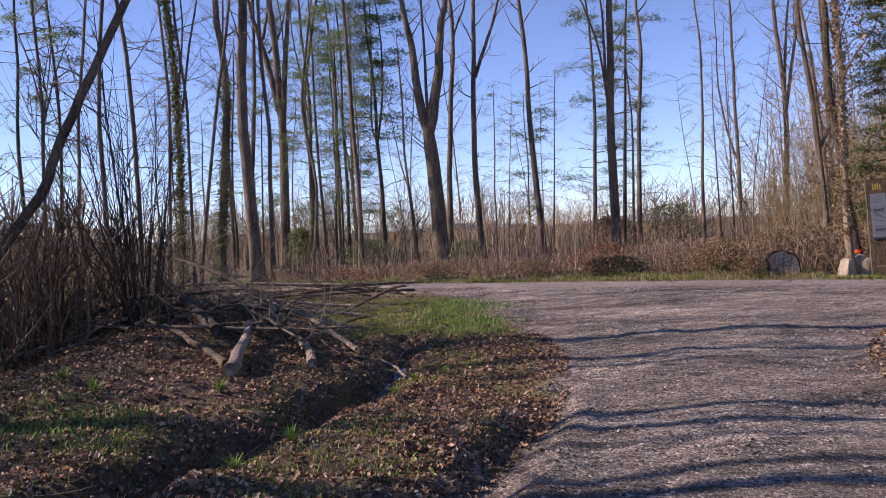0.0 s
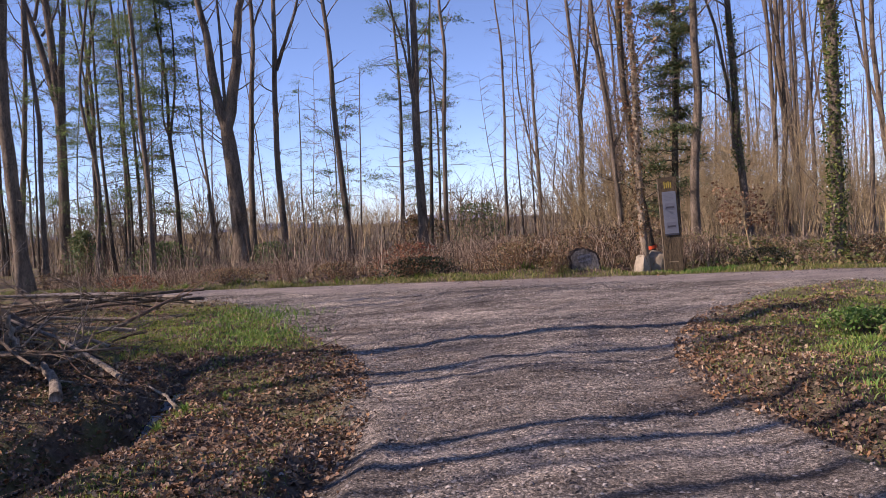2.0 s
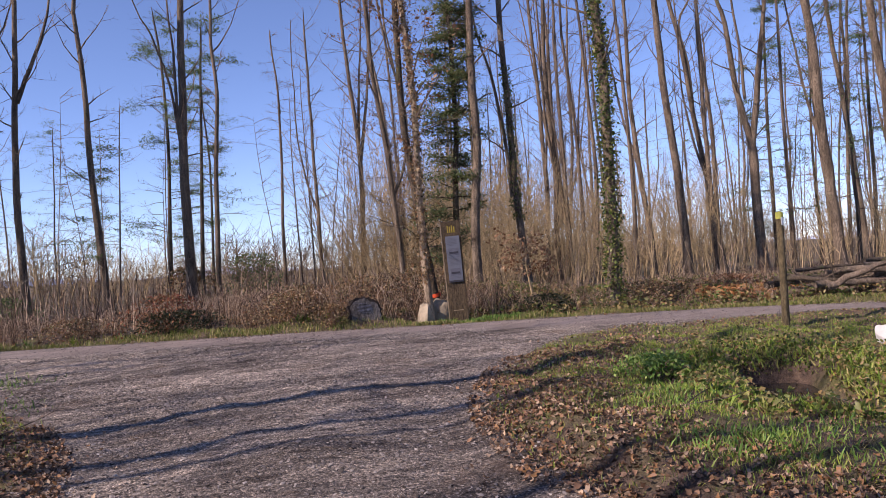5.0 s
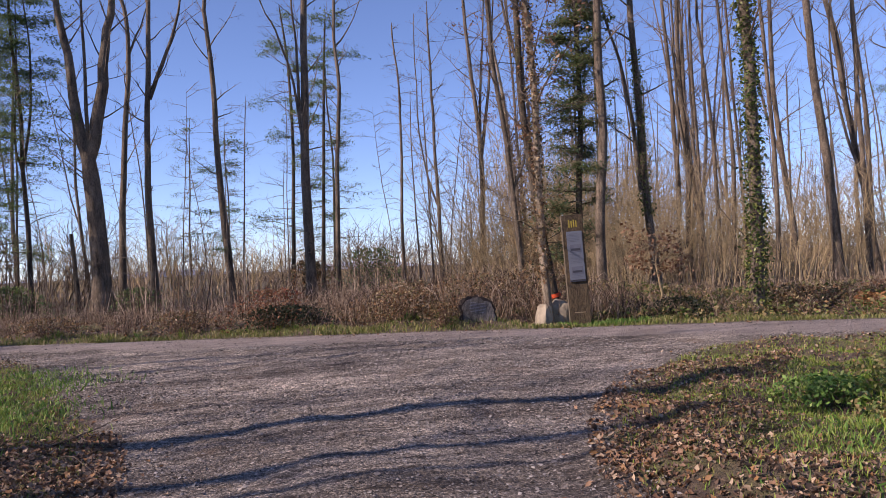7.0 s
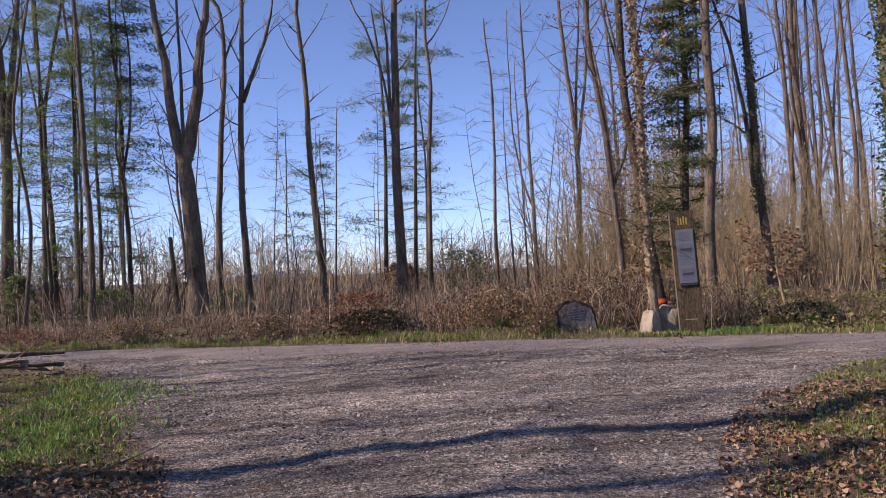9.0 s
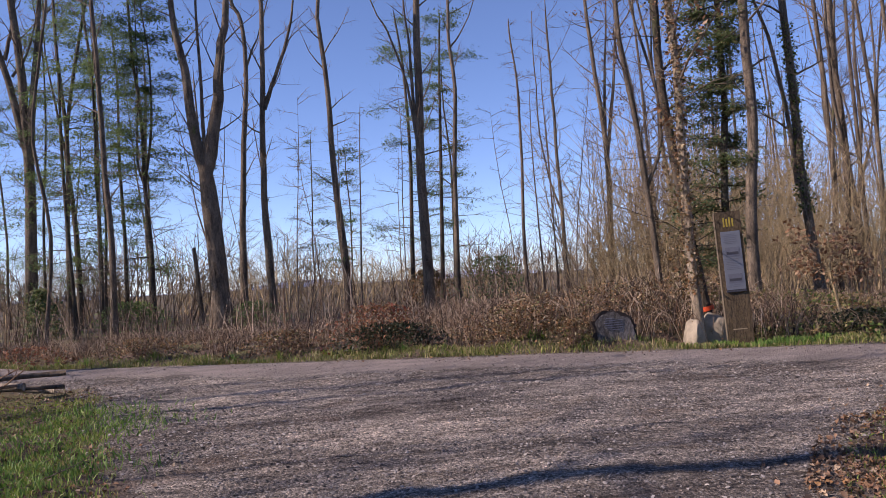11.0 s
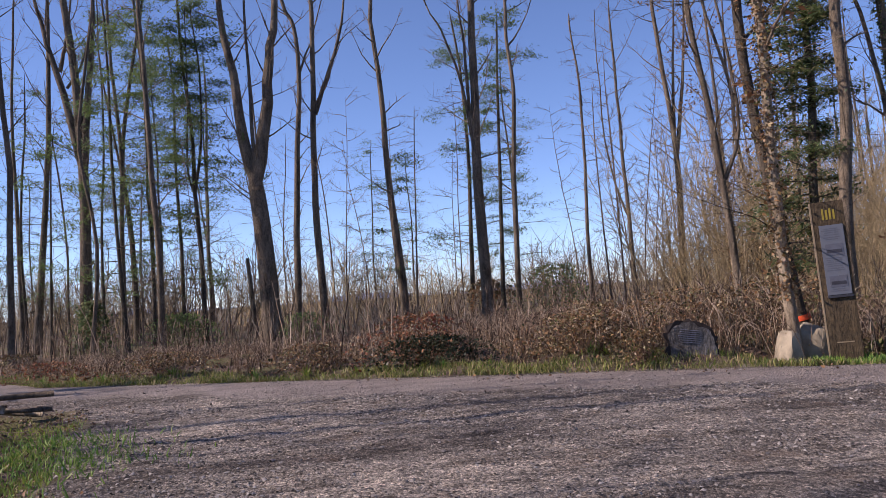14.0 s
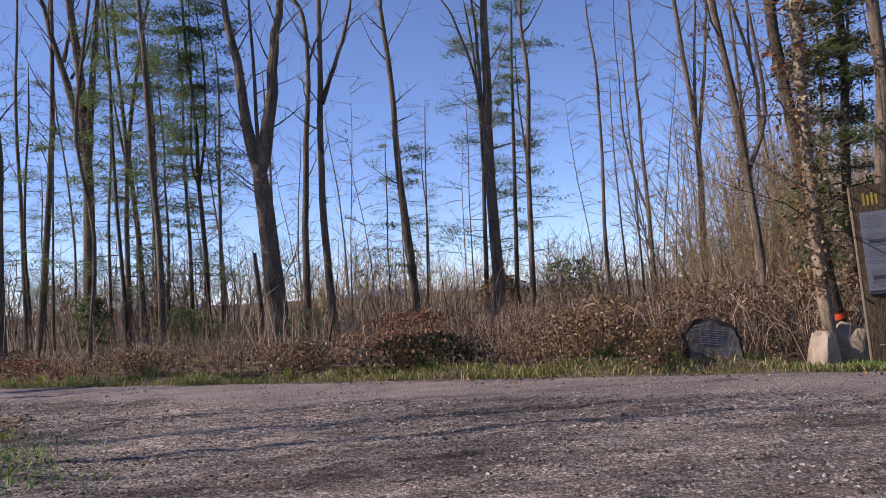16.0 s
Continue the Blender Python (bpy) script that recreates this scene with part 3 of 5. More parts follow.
# ---- trees that stand near ----
tree("beech", -11.63, 44.28, 0.110, ((0.00, 0.00, -0.35), (-0.06, 0.01, 5.01), (-0.14, 0.01, 9.96), (0.08, -0.01, 14.97)))
tree("beech", -10.65, 43.09, 0.154, ((0.00, 0.00, -0.35), (0.63, -0.05, 6.48), (0.88, -0.08, 9.59), (1.01, -0.09, 14.44)))
tree("beech", -8.52, 42.90, 0.273, ((0.00, 0.00, -0.35), (0.13, -0.01, 4.71), (0.12, -0.01, 7.69)),
     limbs=((0.178, ((0.13, -0.01, 7.39), (-0.59, 0.05, 10.75), (-1.18, 0.10, 12.98), (-1.56, 0.14, 14.47))), (0.190, ((0.13, -0.01, 7.39), (0.43, -0.04, 9.96), (0.73, -0.06, 12.86), (0.84, -0.07, 14.32))), (0.071, ((-0.42, 0.04, 10.98), (0.22, -0.02, 11.91), (0.63, -0.05, 13.35))), (0.095, ((-0.70, 0.06, 11.73), (-0.41, 0.04, 12.93), (-0.17, 0.01, 14.38))),))
tree("pine", -9.85, 49.75, 0.086, ((0.00, 0.00, -0.35), (0.08, -0.01, 5.38), (0.36, -0.03, 9.66), (0.37, -0.03, 14.01), (-0.09, 0.01, 16.97)))
tree("beech", -7.26, 43.90, 0.123, ((0.00, 0.00, -0.35), (0.09, -0.01, 4.73), (0.20, -0.02, 8.42), (-0.07, 0.01, 12.18), (-0.14, 0.01, 14.71)),
     limbs=((0.061, ((0.19, -0.02, 7.19), (-0.17, 0.01, 9.69), (-0.56, 0.05, 12.22), (-0.58, 0.05, 14.74))),))
tree("pine", -7.58, 47.34, 0.148, ((0.00, 0.00, -0.35), (-0.09, 0.01, 4.52), (-0.38, 0.03, 8.32), (0.03, -0.00, 11.85), (0.85, -0.07, 15.94)))
tree("beech", -3.74, 35.48, 0.122, ((0.00, 0.00, -0.35), (0.06, -0.01, 2.86), (-0.08, 0.01, 5.70), (-0.14, 0.01, 8.57), (-0.27, 0.02, 11.47)))
tree("pine", -6.16, 51.03, 0.119, ((0.00, 0.00, -0.35), (0.03, -0.00, 4.40), (-0.06, 0.01, 8.27), (0.01, -0.00, 12.47), (-0.24, 0.02, 16.42)))
tree("pine", -2.95, 39.31, 0.108, ((0.00, 0.00, -0.35), (-0.03, 0.00, 3.24), (-0.17, 0.01, 5.84)),
     limbs=((0.054, ((-0.16, 0.01, 5.58), (-0.39, 0.03, 6.72), (-0.26, 0.02, 9.56), (-0.22, 0.02, 12.87))), (0.065, ((-0.16, 0.01, 5.58), (0.18, -0.02, 7.78), (0.25, -0.02, 10.40), (0.03, -0.00, 12.63))),))
tree("snag", -1.62, 44.31, 0.113, ((0.00, 0.00, -0.35), (-0.16, 0.01, 1.96), (-0.25, 0.02, 3.27)))
tree("beech", -0.24, 37.56, 0.379, ((0.00, 0.00, -0.35), (-0.08, 0.01, 3.19), (-0.36, 0.03, 6.08)),
     limbs=((0.246, ((-0.33, 0.03, 5.79), (-0.72, 0.06, 7.56), (-0.97, 0.08, 9.87), (-1.32, 0.11, 12.20))), (0.277, ((-0.33, 0.03, 5.79), (0.16, -0.01, 7.92), (0.40, -0.04, 10.20), (0.72, -0.06, 12.07))), (0.082, ((-0.33, 0.03, 5.79), (-0.36, 0.03, 8.99), (-0.41, 0.04, 12.15))),))
tree("beech", 0.18, 45.36, 0.182, ((0.00, 0.00, -0.35), (0.16, -0.01, 4.44), (0.39, -0.03, 8.35), (0.69, -0.06, 12.03), (0.54, -0.05, 14.18), (0.19, -0.02, 15.00)),
     limbs=((0.065, ((0.56, -0.05, 11.51), (1.02, -0.09, 12.81), (1.28, -0.11, 13.33))),))
tree("beech", 1.73, 38.90, 0.162, ((0.00, 0.00, -0.35), (-0.13, 0.01, 2.74), (-0.16, 0.01, 5.98), (-0.03, 0.00, 9.25), (0.10, -0.01, 12.55)),
     limbs=((0.097, ((0.01, -0.00, 8.48), (0.52, -0.05, 9.87), (1.08, -0.09, 11.38), (1.32, -0.11, 12.47))),))
tree("beech", 5.06, 42.42, 0.182, ((0.00, 0.00, -0.35), (-0.20, 0.02, 3.21), (-0.43, 0.04, 6.63), (-0.52, 0.05, 10.08), (-0.76, 0.07, 13.07), (-0.76, 0.07, 13.82)))
tree("sapling", 5.43, 41.08, 0.047, ((0.00, 0.00, -0.36), (0.18, -0.02, 3.78), (0.32, -0.03, 7.29), (0.44, -0.04, 9.17)))
tree("pine", 9.08, 49.70, 0.133, ((0.00, 0.00, -0.41), (0.16, -0.01, 4.33), (0.30, -0.03, 8.79), (0.14, -0.01, 13.31), (-0.20, 0.02, 16.37)))
tree("beech", 7.94, 37.65, 0.232, ((0.00, 0.00, -0.40), (-0.07, 0.01, 2.73), (-0.07, 0.01, 5.90), (0.01, -0.00, 9.09), (0.09, -0.01, 11.90)),
     limbs=((0.084, ((-0.05, 0.00, 6.11), (-0.24, 0.02, 8.47), (-0.27, 0.02, 10.62), (-0.38, 0.03, 11.92))), (0.063, ((-0.15, 0.01, 6.54), (-0.45, 0.04, 9.12), (-1.12, 0.10, 11.32), (-1.50, 0.13, 12.00))),))
tree("pine", 9.74, 44.52, 0.117, ((0.00, 0.00, -0.41), (0.17, -0.01, 3.84), (0.35, -0.03, 7.75), (0.51, -0.04, 11.71), (0.69, -0.06, 14.36)))
tree("beech", 10.02, 41.99, 0.133, ((0.00, 0.00, -0.41), (0.07, -0.01, 3.61), (0.22, -0.02, 7.26), (0.40, -0.03, 9.95), (0.26, -0.02, 12.19), (0.29, -0.03, 13.43)),
     limbs=((0.049, ((0.31, -0.03, 11.94), (0.71, -0.06, 12.41), (1.26, -0.11, 13.37))),))
tree("sapling", 12.86, 40.44, 0.093, ((0.00, 0.00, -0.41), (0.01, -0.00, 3.33), (0.12, -0.01, 6.13), (0.12, -0.01, 9.67), (-0.07, 0.01, 11.83), (-0.10, 0.01, 12.79)),
     limbs=((0.047, ((0.17, -0.01, 8.72), (0.10, -0.01, 10.39), (-0.06, 0.01, 11.35))),))
tree("sapling", 13.33, 39.19, 0.045, ((0.00, 0.00, -0.41), (-0.14, 0.01, 3.20), (-0.23, 0.02, 6.59), (-0.18, 0.02, 9.33)))
tree("sapling", 13.90, 39.14, 0.045, ((0.00, 0.00, -0.41), (-0.05, 0.00, 3.16), (-0.13, 0.01, 6.55), (-0.20, 0.02, 9.29)))
tree("beech", 17.82, 42.61, 0.164, ((0.00, 0.00, -0.41), (0.14, -0.01, 3.74), (0.17, -0.01, 7.02), (-0.15, 0.01, 10.62), (-0.39, 0.03, 13.47)),
     limbs=((0.101, ((0.20, -0.02, 6.77), (0.71, -0.06, 10.05), (1.07, -0.09, 13.37))), (0.088, ((0.14, -0.01, 7.28), (0.30, -0.03, 10.33), (0.57, -0.05, 13.41))),))
tree("oak", 14.80, 31.23, 0.102, ((0.00, 0.00, -0.41), (-0.13, 0.01, 2.94), (-0.35, 0.03, 5.34), (-0.59, 0.05, 7.59), (-0.88, 0.08, 9.35)))
tree("beech", 18.85, 37.40, 0.108, ((0.00, 0.00, -0.41), (-0.17, 0.02, 3.17), (-0.53, 0.05, 6.67), (-0.58, 0.05, 8.64), (-1.32, 0.11, 11.55)),
     limbs=((0.065, ((-0.55, 0.05, 8.20), (-0.70, 0.06, 9.75), (-0.63, 0.05, 11.51))),))
tree("oak", 8.56, 17.08, 0.081, ((0.00, 0.00, -0.11), (-0.07, 0.02, 1.35), (-0.09, 0.02, 2.68), (-0.09, 0.02, 4.12), (-0.16, 0.04, 5.57)))
tree("ivyfir", 13.03, 23.71, 0.111, ((0.00, 0.00, -0.18), (0.00, -0.00, 2.75), (0.14, -0.03, 4.96), (0.15, -0.03, 6.75), (0.14, -0.03, 7.95)))
tree("beech", 13.01, 22.68, 0.141, ((0.00, 0.00, -0.14), (0.05, -0.01, 2.22), (0.25, -0.06, 4.47), (0.20, -0.05, 6.17), (0.22, -0.05, 7.60)))
tree("ivybeech", 15.81, 24.09, 0.124, ((0.00, 0.00, -0.19), (-0.28, 0.06, 2.89), (-0.33, 0.08, 4.75), (-0.41, 0.09, 6.94), (-0.49, 0.11, 8.20)),
     limbs=((0.070, ((-0.42, 0.10, 3.05), (-0.57, 0.13, 5.08), (-0.89, 0.20, 6.96), (-1.25, 0.29, 8.23))),))
tree("ivy", 12.46, 16.12, 0.125, ((0.00, 0.00, -0.11), (0.08, -0.03, 1.76), (0.08, -0.04, 3.62), (0.07, -0.03, 5.10), (0.01, -0.00, 6.09)))
tree("beech", 23.78, 25.13, 0.175, ((0.00, 0.00, -0.24), (-0.12, 0.06, 3.05), (-0.34, 0.18, 5.90), (-0.50, 0.27, 8.54), (-0.60, 0.33, 10.74)))
tree("beech", 22.06, 26.07, 0.088, ((0.00, 0.00, -0.29), (0.05, -0.03, 3.59), (-0.01, 0.01, 6.00), (-0.13, 0.07, 9.07), (-0.22, 0.12, 10.84)))
tree("beech", 30.45, 29.48, 0.148, ((0.00, 0.00, -0.41), (-0.41, 0.22, 3.65), (-0.87, 0.47, 7.16), (-1.20, 0.65, 10.41), (-1.65, 0.89, 12.86)),
     limbs=((0.081, ((-0.87, 0.47, 7.16), (-0.96, 0.52, 9.59), (-1.25, 0.68, 11.49), (-0.71, 0.38, 12.79))),))
tree("beech", 31.84, 31.00, 0.127, ((0.00, 0.00, -0.41), (-0.00, 0.00, 4.05), (-0.02, 0.01, 7.15), (-0.25, 0.14, 10.55), (-0.34, 0.18, 13.39)))
tree("beech", 25.50, 23.07, 0.191, ((0.00, 0.00, -0.15), (-0.11, 0.06, 2.61), (-0.16, 0.08, 4.94)),
     limbs=((0.127, ((-0.15, 0.08, 4.70), (-0.55, 0.30, 6.87), (-0.78, 0.42, 9.22), (-1.04, 0.56, 10.30))), (0.127, ((-0.15, 0.08, 4.70), (0.15, -0.08, 7.03), (0.41, -0.22, 8.92), (0.58, -0.31, 10.18))), (0.064, ((-0.29, 0.16, 6.43), (-0.34, 0.19, 8.12), (-0.54, 0.29, 10.26))),))
tree("beech", 26.18, 20.42, 0.188, ((0.00, 0.00, -0.11), (-0.19, 0.10, 2.75), (-0.36, 0.20, 5.13), (-0.43, 0.23, 7.51), (-0.66, 0.36, 9.51)))
tree("beech", 34.51, 25.00, 0.153, ((0.00, 0.00, -0.24), (-0.28, 0.15, 3.38), (-0.51, 0.28, 6.19), (-0.87, 0.47, 9.51), (-1.07, 0.58, 11.82)),
     limbs=((0.076, ((-0.43, 0.23, 5.67), (-0.67, 0.36, 7.98), (-0.45, 0.24, 11.78))),))
tree("beech", 27.25, 18.70, 0.172, ((0.00, 0.00, -0.16), (-0.17, 0.09, 2.56), (-0.31, 0.17, 5.23), (-0.57, 0.31, 7.16), (-0.70, 0.38, 9.08)))
tree("beech", 36.78, 30.60, 0.119, ((0.00, 0.00, -0.41), (-0.05, 0.03, 3.66), (-0.12, 0.07, 7.81), (-0.09, 0.05, 11.96), (-0.11, 0.06, 13.75)))
tree("pine", 37.68, 32.39, 0.124, ((0.00, 0.00, -0.41), (-0.04, 0.02, 4.14), (-0.07, 0.04, 8.18), (0.04, -0.02, 12.52)))
tree("pine", 46.18, 32.32, 0.136, ((0.00, 0.00, -0.41), (0.11, -0.06, 4.05), (0.08, -0.04, 8.44), (0.07, -0.04, 13.19)))
tree("beech", 22.68, 30.72, 0.085, ((0.00, 0.00, -0.41), (-0.13, 0.03, 3.21), (-0.18, 0.04, 5.97), (-0.24, 0.06, 8.52), (-0.23, 0.05, 10.66)),
     limbs=((0.042, ((-0.17, 0.04, 4.27), (-0.46, 0.11, 6.41), (-0.96, 0.22, 8.56), (-1.05, 0.24, 10.70))),))
tree("beech", 23.24, 30.60, 0.095, ((0.00, 0.00, -0.41), (-0.01, 0.00, 3.39), (-0.09, 0.02, 6.36), (-0.28, 0.06, 8.50), (-0.47, 0.11, 10.64)),
     limbs=((0.053, ((-0.05, 0.01, 5.30), (0.16, -0.04, 7.84), (0.56, -0.13, 10.60))),))
tree("beech", 24.38, 30.33, 0.074, ((0.00, 0.00, -0.41), (-0.07, 0.02, 3.34), (-0.21, 0.05, 6.31), (-0.31, 0.07, 8.87), (-0.38, 0.09, 10.59)))
tree("beech", 11.83, 25.01, 0.093, ((0.00, 0.00, -0.24), (-0.18, 0.04, 2.76), (-0.40, 0.09, 5.25), (-0.63, 0.14, 6.83), (-0.70, 0.16, 8.40)),
     limbs=((0.054, ((-0.20, 0.05, 3.22), (0.24, -0.05, 4.45), (0.11, -0.03, 6.48), (-0.17, 0.04, 8.37))),))
tree("beech", -6.06, 26.37, 0.204, ((0.00, 0.00, -0.24), (-0.18, -0.00, 2.98), (-0.27, -0.00, 5.36), (-0.20, -0.00, 7.17), (-0.08, -0.00, 8.98)))
tree("ivy", -8.42, 30.14, 0.170, ((0.00, 0.00, -0.35), (0.40, 0.00, 3.89), (0.60, 0.01, 7.01), (0.40, 0.00, 9.10), (0.35, 0.00, 10.14)))
tree("beech", -6.42, 30.16, 0.095, ((0.00, 0.00, -0.35), (0.04, 0.00, 3.18), (0.11, 0.00, 5.27), (-0.06, -0.00, 7.58), (-0.08, -0.00, 10.07)))
tree("beech", -5.75, 19.17, 0.047, ((0.00, 0.00, -0.05), (0.41, 0.00, 2.96), (0.72, 0.01, 4.93), (0.95, 0.01, 6.23), (1.05, 0.01, 6.89)))
tree("ivy", -6.48, 20.16, 0.064, ((0.00, 0.00, -0.05), (0.10, 0.00, 2.66), (0.11, 0.00, 5.03), (0.02, 0.00, 6.42), (-0.07, -0.00, 7.25)),
     limbs=((0.035, ((0.22, 0.00, 4.47), (0.49, 0.00, 6.12), (0.72, 0.01, 7.22))), (0.028, ((0.13, 0.00, 4.89), (0.33, 0.00, 6.40), (0.32, 0.00, 7.24))),))
tree("beech", -6.16, 20.17, 0.042, ((0.00, 0.00, -0.05), (0.01, 0.00, 2.37), (0.02, 0.00, 4.46), (-0.02, -0.00, 5.16)))
tree("beech", -5.38, 16.17, 0.034, ((0.00, 0.00, -0.05), (0.10, 0.00, 2.40), (0.17, 0.00, 4.07), (0.10, 0.00, 5.40), (0.06, 0.00, 6.07)))
tree("beech", -5.19, 14.18, 0.045, ((0.00, 0.00, -0.06), (0.05, 0.00, 1.60), (0.02, 0.00, 3.26), (-0.04, -0.00, 4.53), (-0.16, -0.00, 5.51)))
tree("beech", -10.00, 24.13, 0.076, ((0.00, 0.00, -0.13), (0.01, 0.00, 3.03), (-0.03, -0.00, 4.88), (0.10, 0.00, 7.04), (0.26, 0.00, 8.53)))
tree("beech", -11.86, 26.11, 0.064, ((0.00, 0.00, -0.23), (0.23, 0.00, 3.21), (0.30, 0.00, 5.21), (0.55, 0.01, 7.36), (0.75, 0.01, 9.15)))
tree("pine", -14.27, 30.09, 0.074, ((0.00, 0.00, -0.35), (0.14, 0.00, 3.54), (0.22, 0.00, 6.26), (0.07, 0.00, 8.76), (-0.04, -0.00, 10.43)))
tree("lean", -6.40, 10.46, 0.080, ((0.00, 0.00, -0.22), (0.49, 0.00, 0.75), (1.04, 0.01, 1.49), (1.43, 0.01, 1.97), (1.67, 0.02, 2.54), (1.92, 0.02, 3.03), (2.20, 0.02, 3.55), (2.66, 0.03, 4.39), (3.19, 0.03, 5.29)))
tree("sapling", -5.58, 11.67, 0.028, ((0.00, 0.00, -0.38), (0.04, 0.00, 1.20), (0.06, 0.00, 2.41), (0.09, 0.00, 3.37), (0.03, 0.00, 4.81)),
     limbs=((0.016, ((0.10, 0.00, 3.05), (0.34, 0.00, 3.84), (0.57, 0.01, 4.31))), (0.016, ((0.11, 0.00, 3.21), (-0.06, -0.00, 3.94), (-0.26, -0.00, 4.58))),))
tree("beech", -5.63, 34.17, 0.072, ((0.00, 0.00, -0.35), (0.32, 0.00, 3.35), (-0.12, -0.00, 6.45), (0.12, 0.00, 8.80), (0.47, 0.00, 11.14)))
tree("pine", -5.57, 38.17, 0.081, ((0.00, 0.00, -0.35), (-0.20, -0.00, 3.58), (-0.29, -0.00, 6.50), (-0.30, -0.00, 9.67), (-0.35, -0.00, 12.30)))
tree("beech", -5.50, 42.17, 0.104, ((0.00, 0.00, -0.35), (-0.00, -0.00, 3.78), (0.07, 0.00, 7.58), (-0.04, -0.00, 10.80), (-0.26, -0.00, 13.42)))

for x, y, r0, top in ((2.6, 33, 0.022, 6.5), (3.4, 31, 0.018, 4.8), (4.4, 36, 0.024, 7.5), (6.3, 34, 0.02, 5.5), (6.9, 37, 0.026, 8.5), (-1.6, 33, 0.02, 6.0), (-3.2, 31, 0.02, 5.2),
                      (10.9, 35, 0.022, 6.5), (12.1, 33, 0.022, 7.0), (13.0, 34.5, 0.024, 8.5), (14.0, 36, 0.022, 7.5), (0.9, 35, 0.02, 5.0), (15.4, 33, 0.024, 8.0)):
    w = math.sin(x * 5) * 0.5
    tree("sapling", x, y, r0, ((0, 0, -0.4), (w * 0.2, 0, 1.5), (w * 0.5, 0, 3.0), (w, 0, 4.4)), top=top, first=0.8)
tree("pine", 5.25, 43.2, 0.05, ((0, 0, -0.4), (-0.1, 0, 2.0), (-0.3, 0, 4.5)), top=7.5, label="stunted young conifer with sparse dark sprays beside a leaning trunk")
tree("pine", -5.2, 40.5, 0.07, ((0, 0, -0.4), (0.1, 0, 3.0), (0.0, 0, 6.0)), top=11, label="young conifer with feathery sprays among bare trunks")
tree("pine", -9.3, 41.0, 0.06, ((0, 0, -0.4), (0.1, 0, 3.0), (0.2, 0, 6.0)), top=9, label="young conifer with feathery sprays among bare trunks")

# ---- woodland behind: a few trees, copied ----
def filler(kind, r, top, lean):
    pts = ((0, 0, -0.4), (lean * 0.2, 0.05, 2.2), (lean * 0.5, -0.05, 5.0), (lean * 0.8, 0.1, 8.0))
    limbs = ()
    if kind == "beech" and r > 0.11:
        limbs = ((r * 0.55, ((lean * 0.5, 0, 5.0), (lean * 0.5 - 0.6, 0.2, 7.0), (lean * 0.5 - 1.1, 0.2, 10.0))),)
    t = tree(kind, 0, 0, r, pts, limbs, top=top, fineness=1, label={"beech": "slim bare tree in the leafless wood behind the track",
                                                       "pine": "slender evergreen in the wood behind the track"}[kind])
    t["group"] = "trees of the wood"
    return t


protos = [filler("beech", 0.10, 16, -0.5), filler("beech", 0.13, 17, -0.9), filler("beech", 0.08, 15, 0.4), filler("beech", 0.15, 18, -0.2),
          filler("beech", 0.06, 12, -0.3), filler("pine", 0.09, 14, 0.2), filler("pine", 0.08, 13, -0.3)]
spots = [(34, 52), (-30, 44), (-26, 52), (20, 55), (24, 47), (12, 52), (-20, 60)]
for t, (a, b) in zip(protos, spots):
    t.location = (a, b, 0)


def woods(count, xlo, xhi, ylo, yhi, pines, keep=lambda x, y: True):
    made = 0
    while made < count:
        x, y = rnd.uniform(xlo, xhi), rnd.uniform(ylo, yhi)
        if not keep(x, y):
            continue
        if float(road_inside(np.array([x]), np.array([y]))[0]) > -1.5:
            continue
        k = rnd.randint(5, 6) if rnd.random() < pines else rnd.randint(0, 4)
        s = rnd.uniform(0.8, 1.15)
        copy_thing(protos[k], Matrix.Translation((x, y, hz(x, y))) @ Matrix.Rotation(rnd.uniform(0, math.tau), 4, "Z") @ Matrix.Diagonal((s, s, s, 1)))
        made += 1


woods(105, 17, 85, 20, 85, 0.12, lambda x, y: x > 14 + (y - 24) * 0.30 and x > 26 - (y - 20) * 0.6)
woods(26, 30, 80, -5, 24, 0.05)
woods(10, -14, 9, 46, 90, 0.40)
woods(17, -60, -8, 26, 75, 0.2, lambda x, y: x < -8 - (y - 22) * 0.13)
woods(6, -30, -9, -8, 20, 0.05)
woods(12, 14, 34, -25, 0, 0.1)
# Unseen trees left of the view, added only to cast shadow bands on the track.
woods(6, -22, -11, -6, 9, 0.0, lambda x, y: x < -0.62 * y - 4.0)
for k, x, y, s in ((3, -9.6, 10.4, 1.05), (1, -12.5, 9.2, 1.0), (4, -8.6, 8.6, 1.1), (0, -9.4, 6.1, 1.0), (4, -12.2, 5.9, 1.1),
                   (1, -10.0, 4.0, 1.0), (2, -8.2, 1.8, 1.0), (4, -6.8, 0.3, 1.1)):
    copy_thing(protos[k], Matrix.Translation((x, y, hz(x, y))) @ Matrix.Rotation(x * 5 + y, 4, "Z") @ Matrix.Diagonal((s, s, s, 1)))


def thicket_proto(n, h, spread, twigs):
    out = []
    for k in range(n):
        g = Geo()
        a = rnd.uniform(0, math.tau)
        q = rnd.random() ** 0.5 * spread
        way = (math.cos(a) * rnd.uniform(0, 0.45), math.sin(a) * rnd.uniform(0, 0.45), 1)
        branch(g, (math.cos(a) * q * 0.5, math.sin(a) * q * 0.5, -0.3), way, h * rnd.uniform(0.6, 1.0), 0.02, 1, twigs, 0.13, 0.05)
        me = mesh_object("stem", *g.arrays(), TWIG)
        out.append(me.data)
        bpy.data.objects.remove(me)
    return out


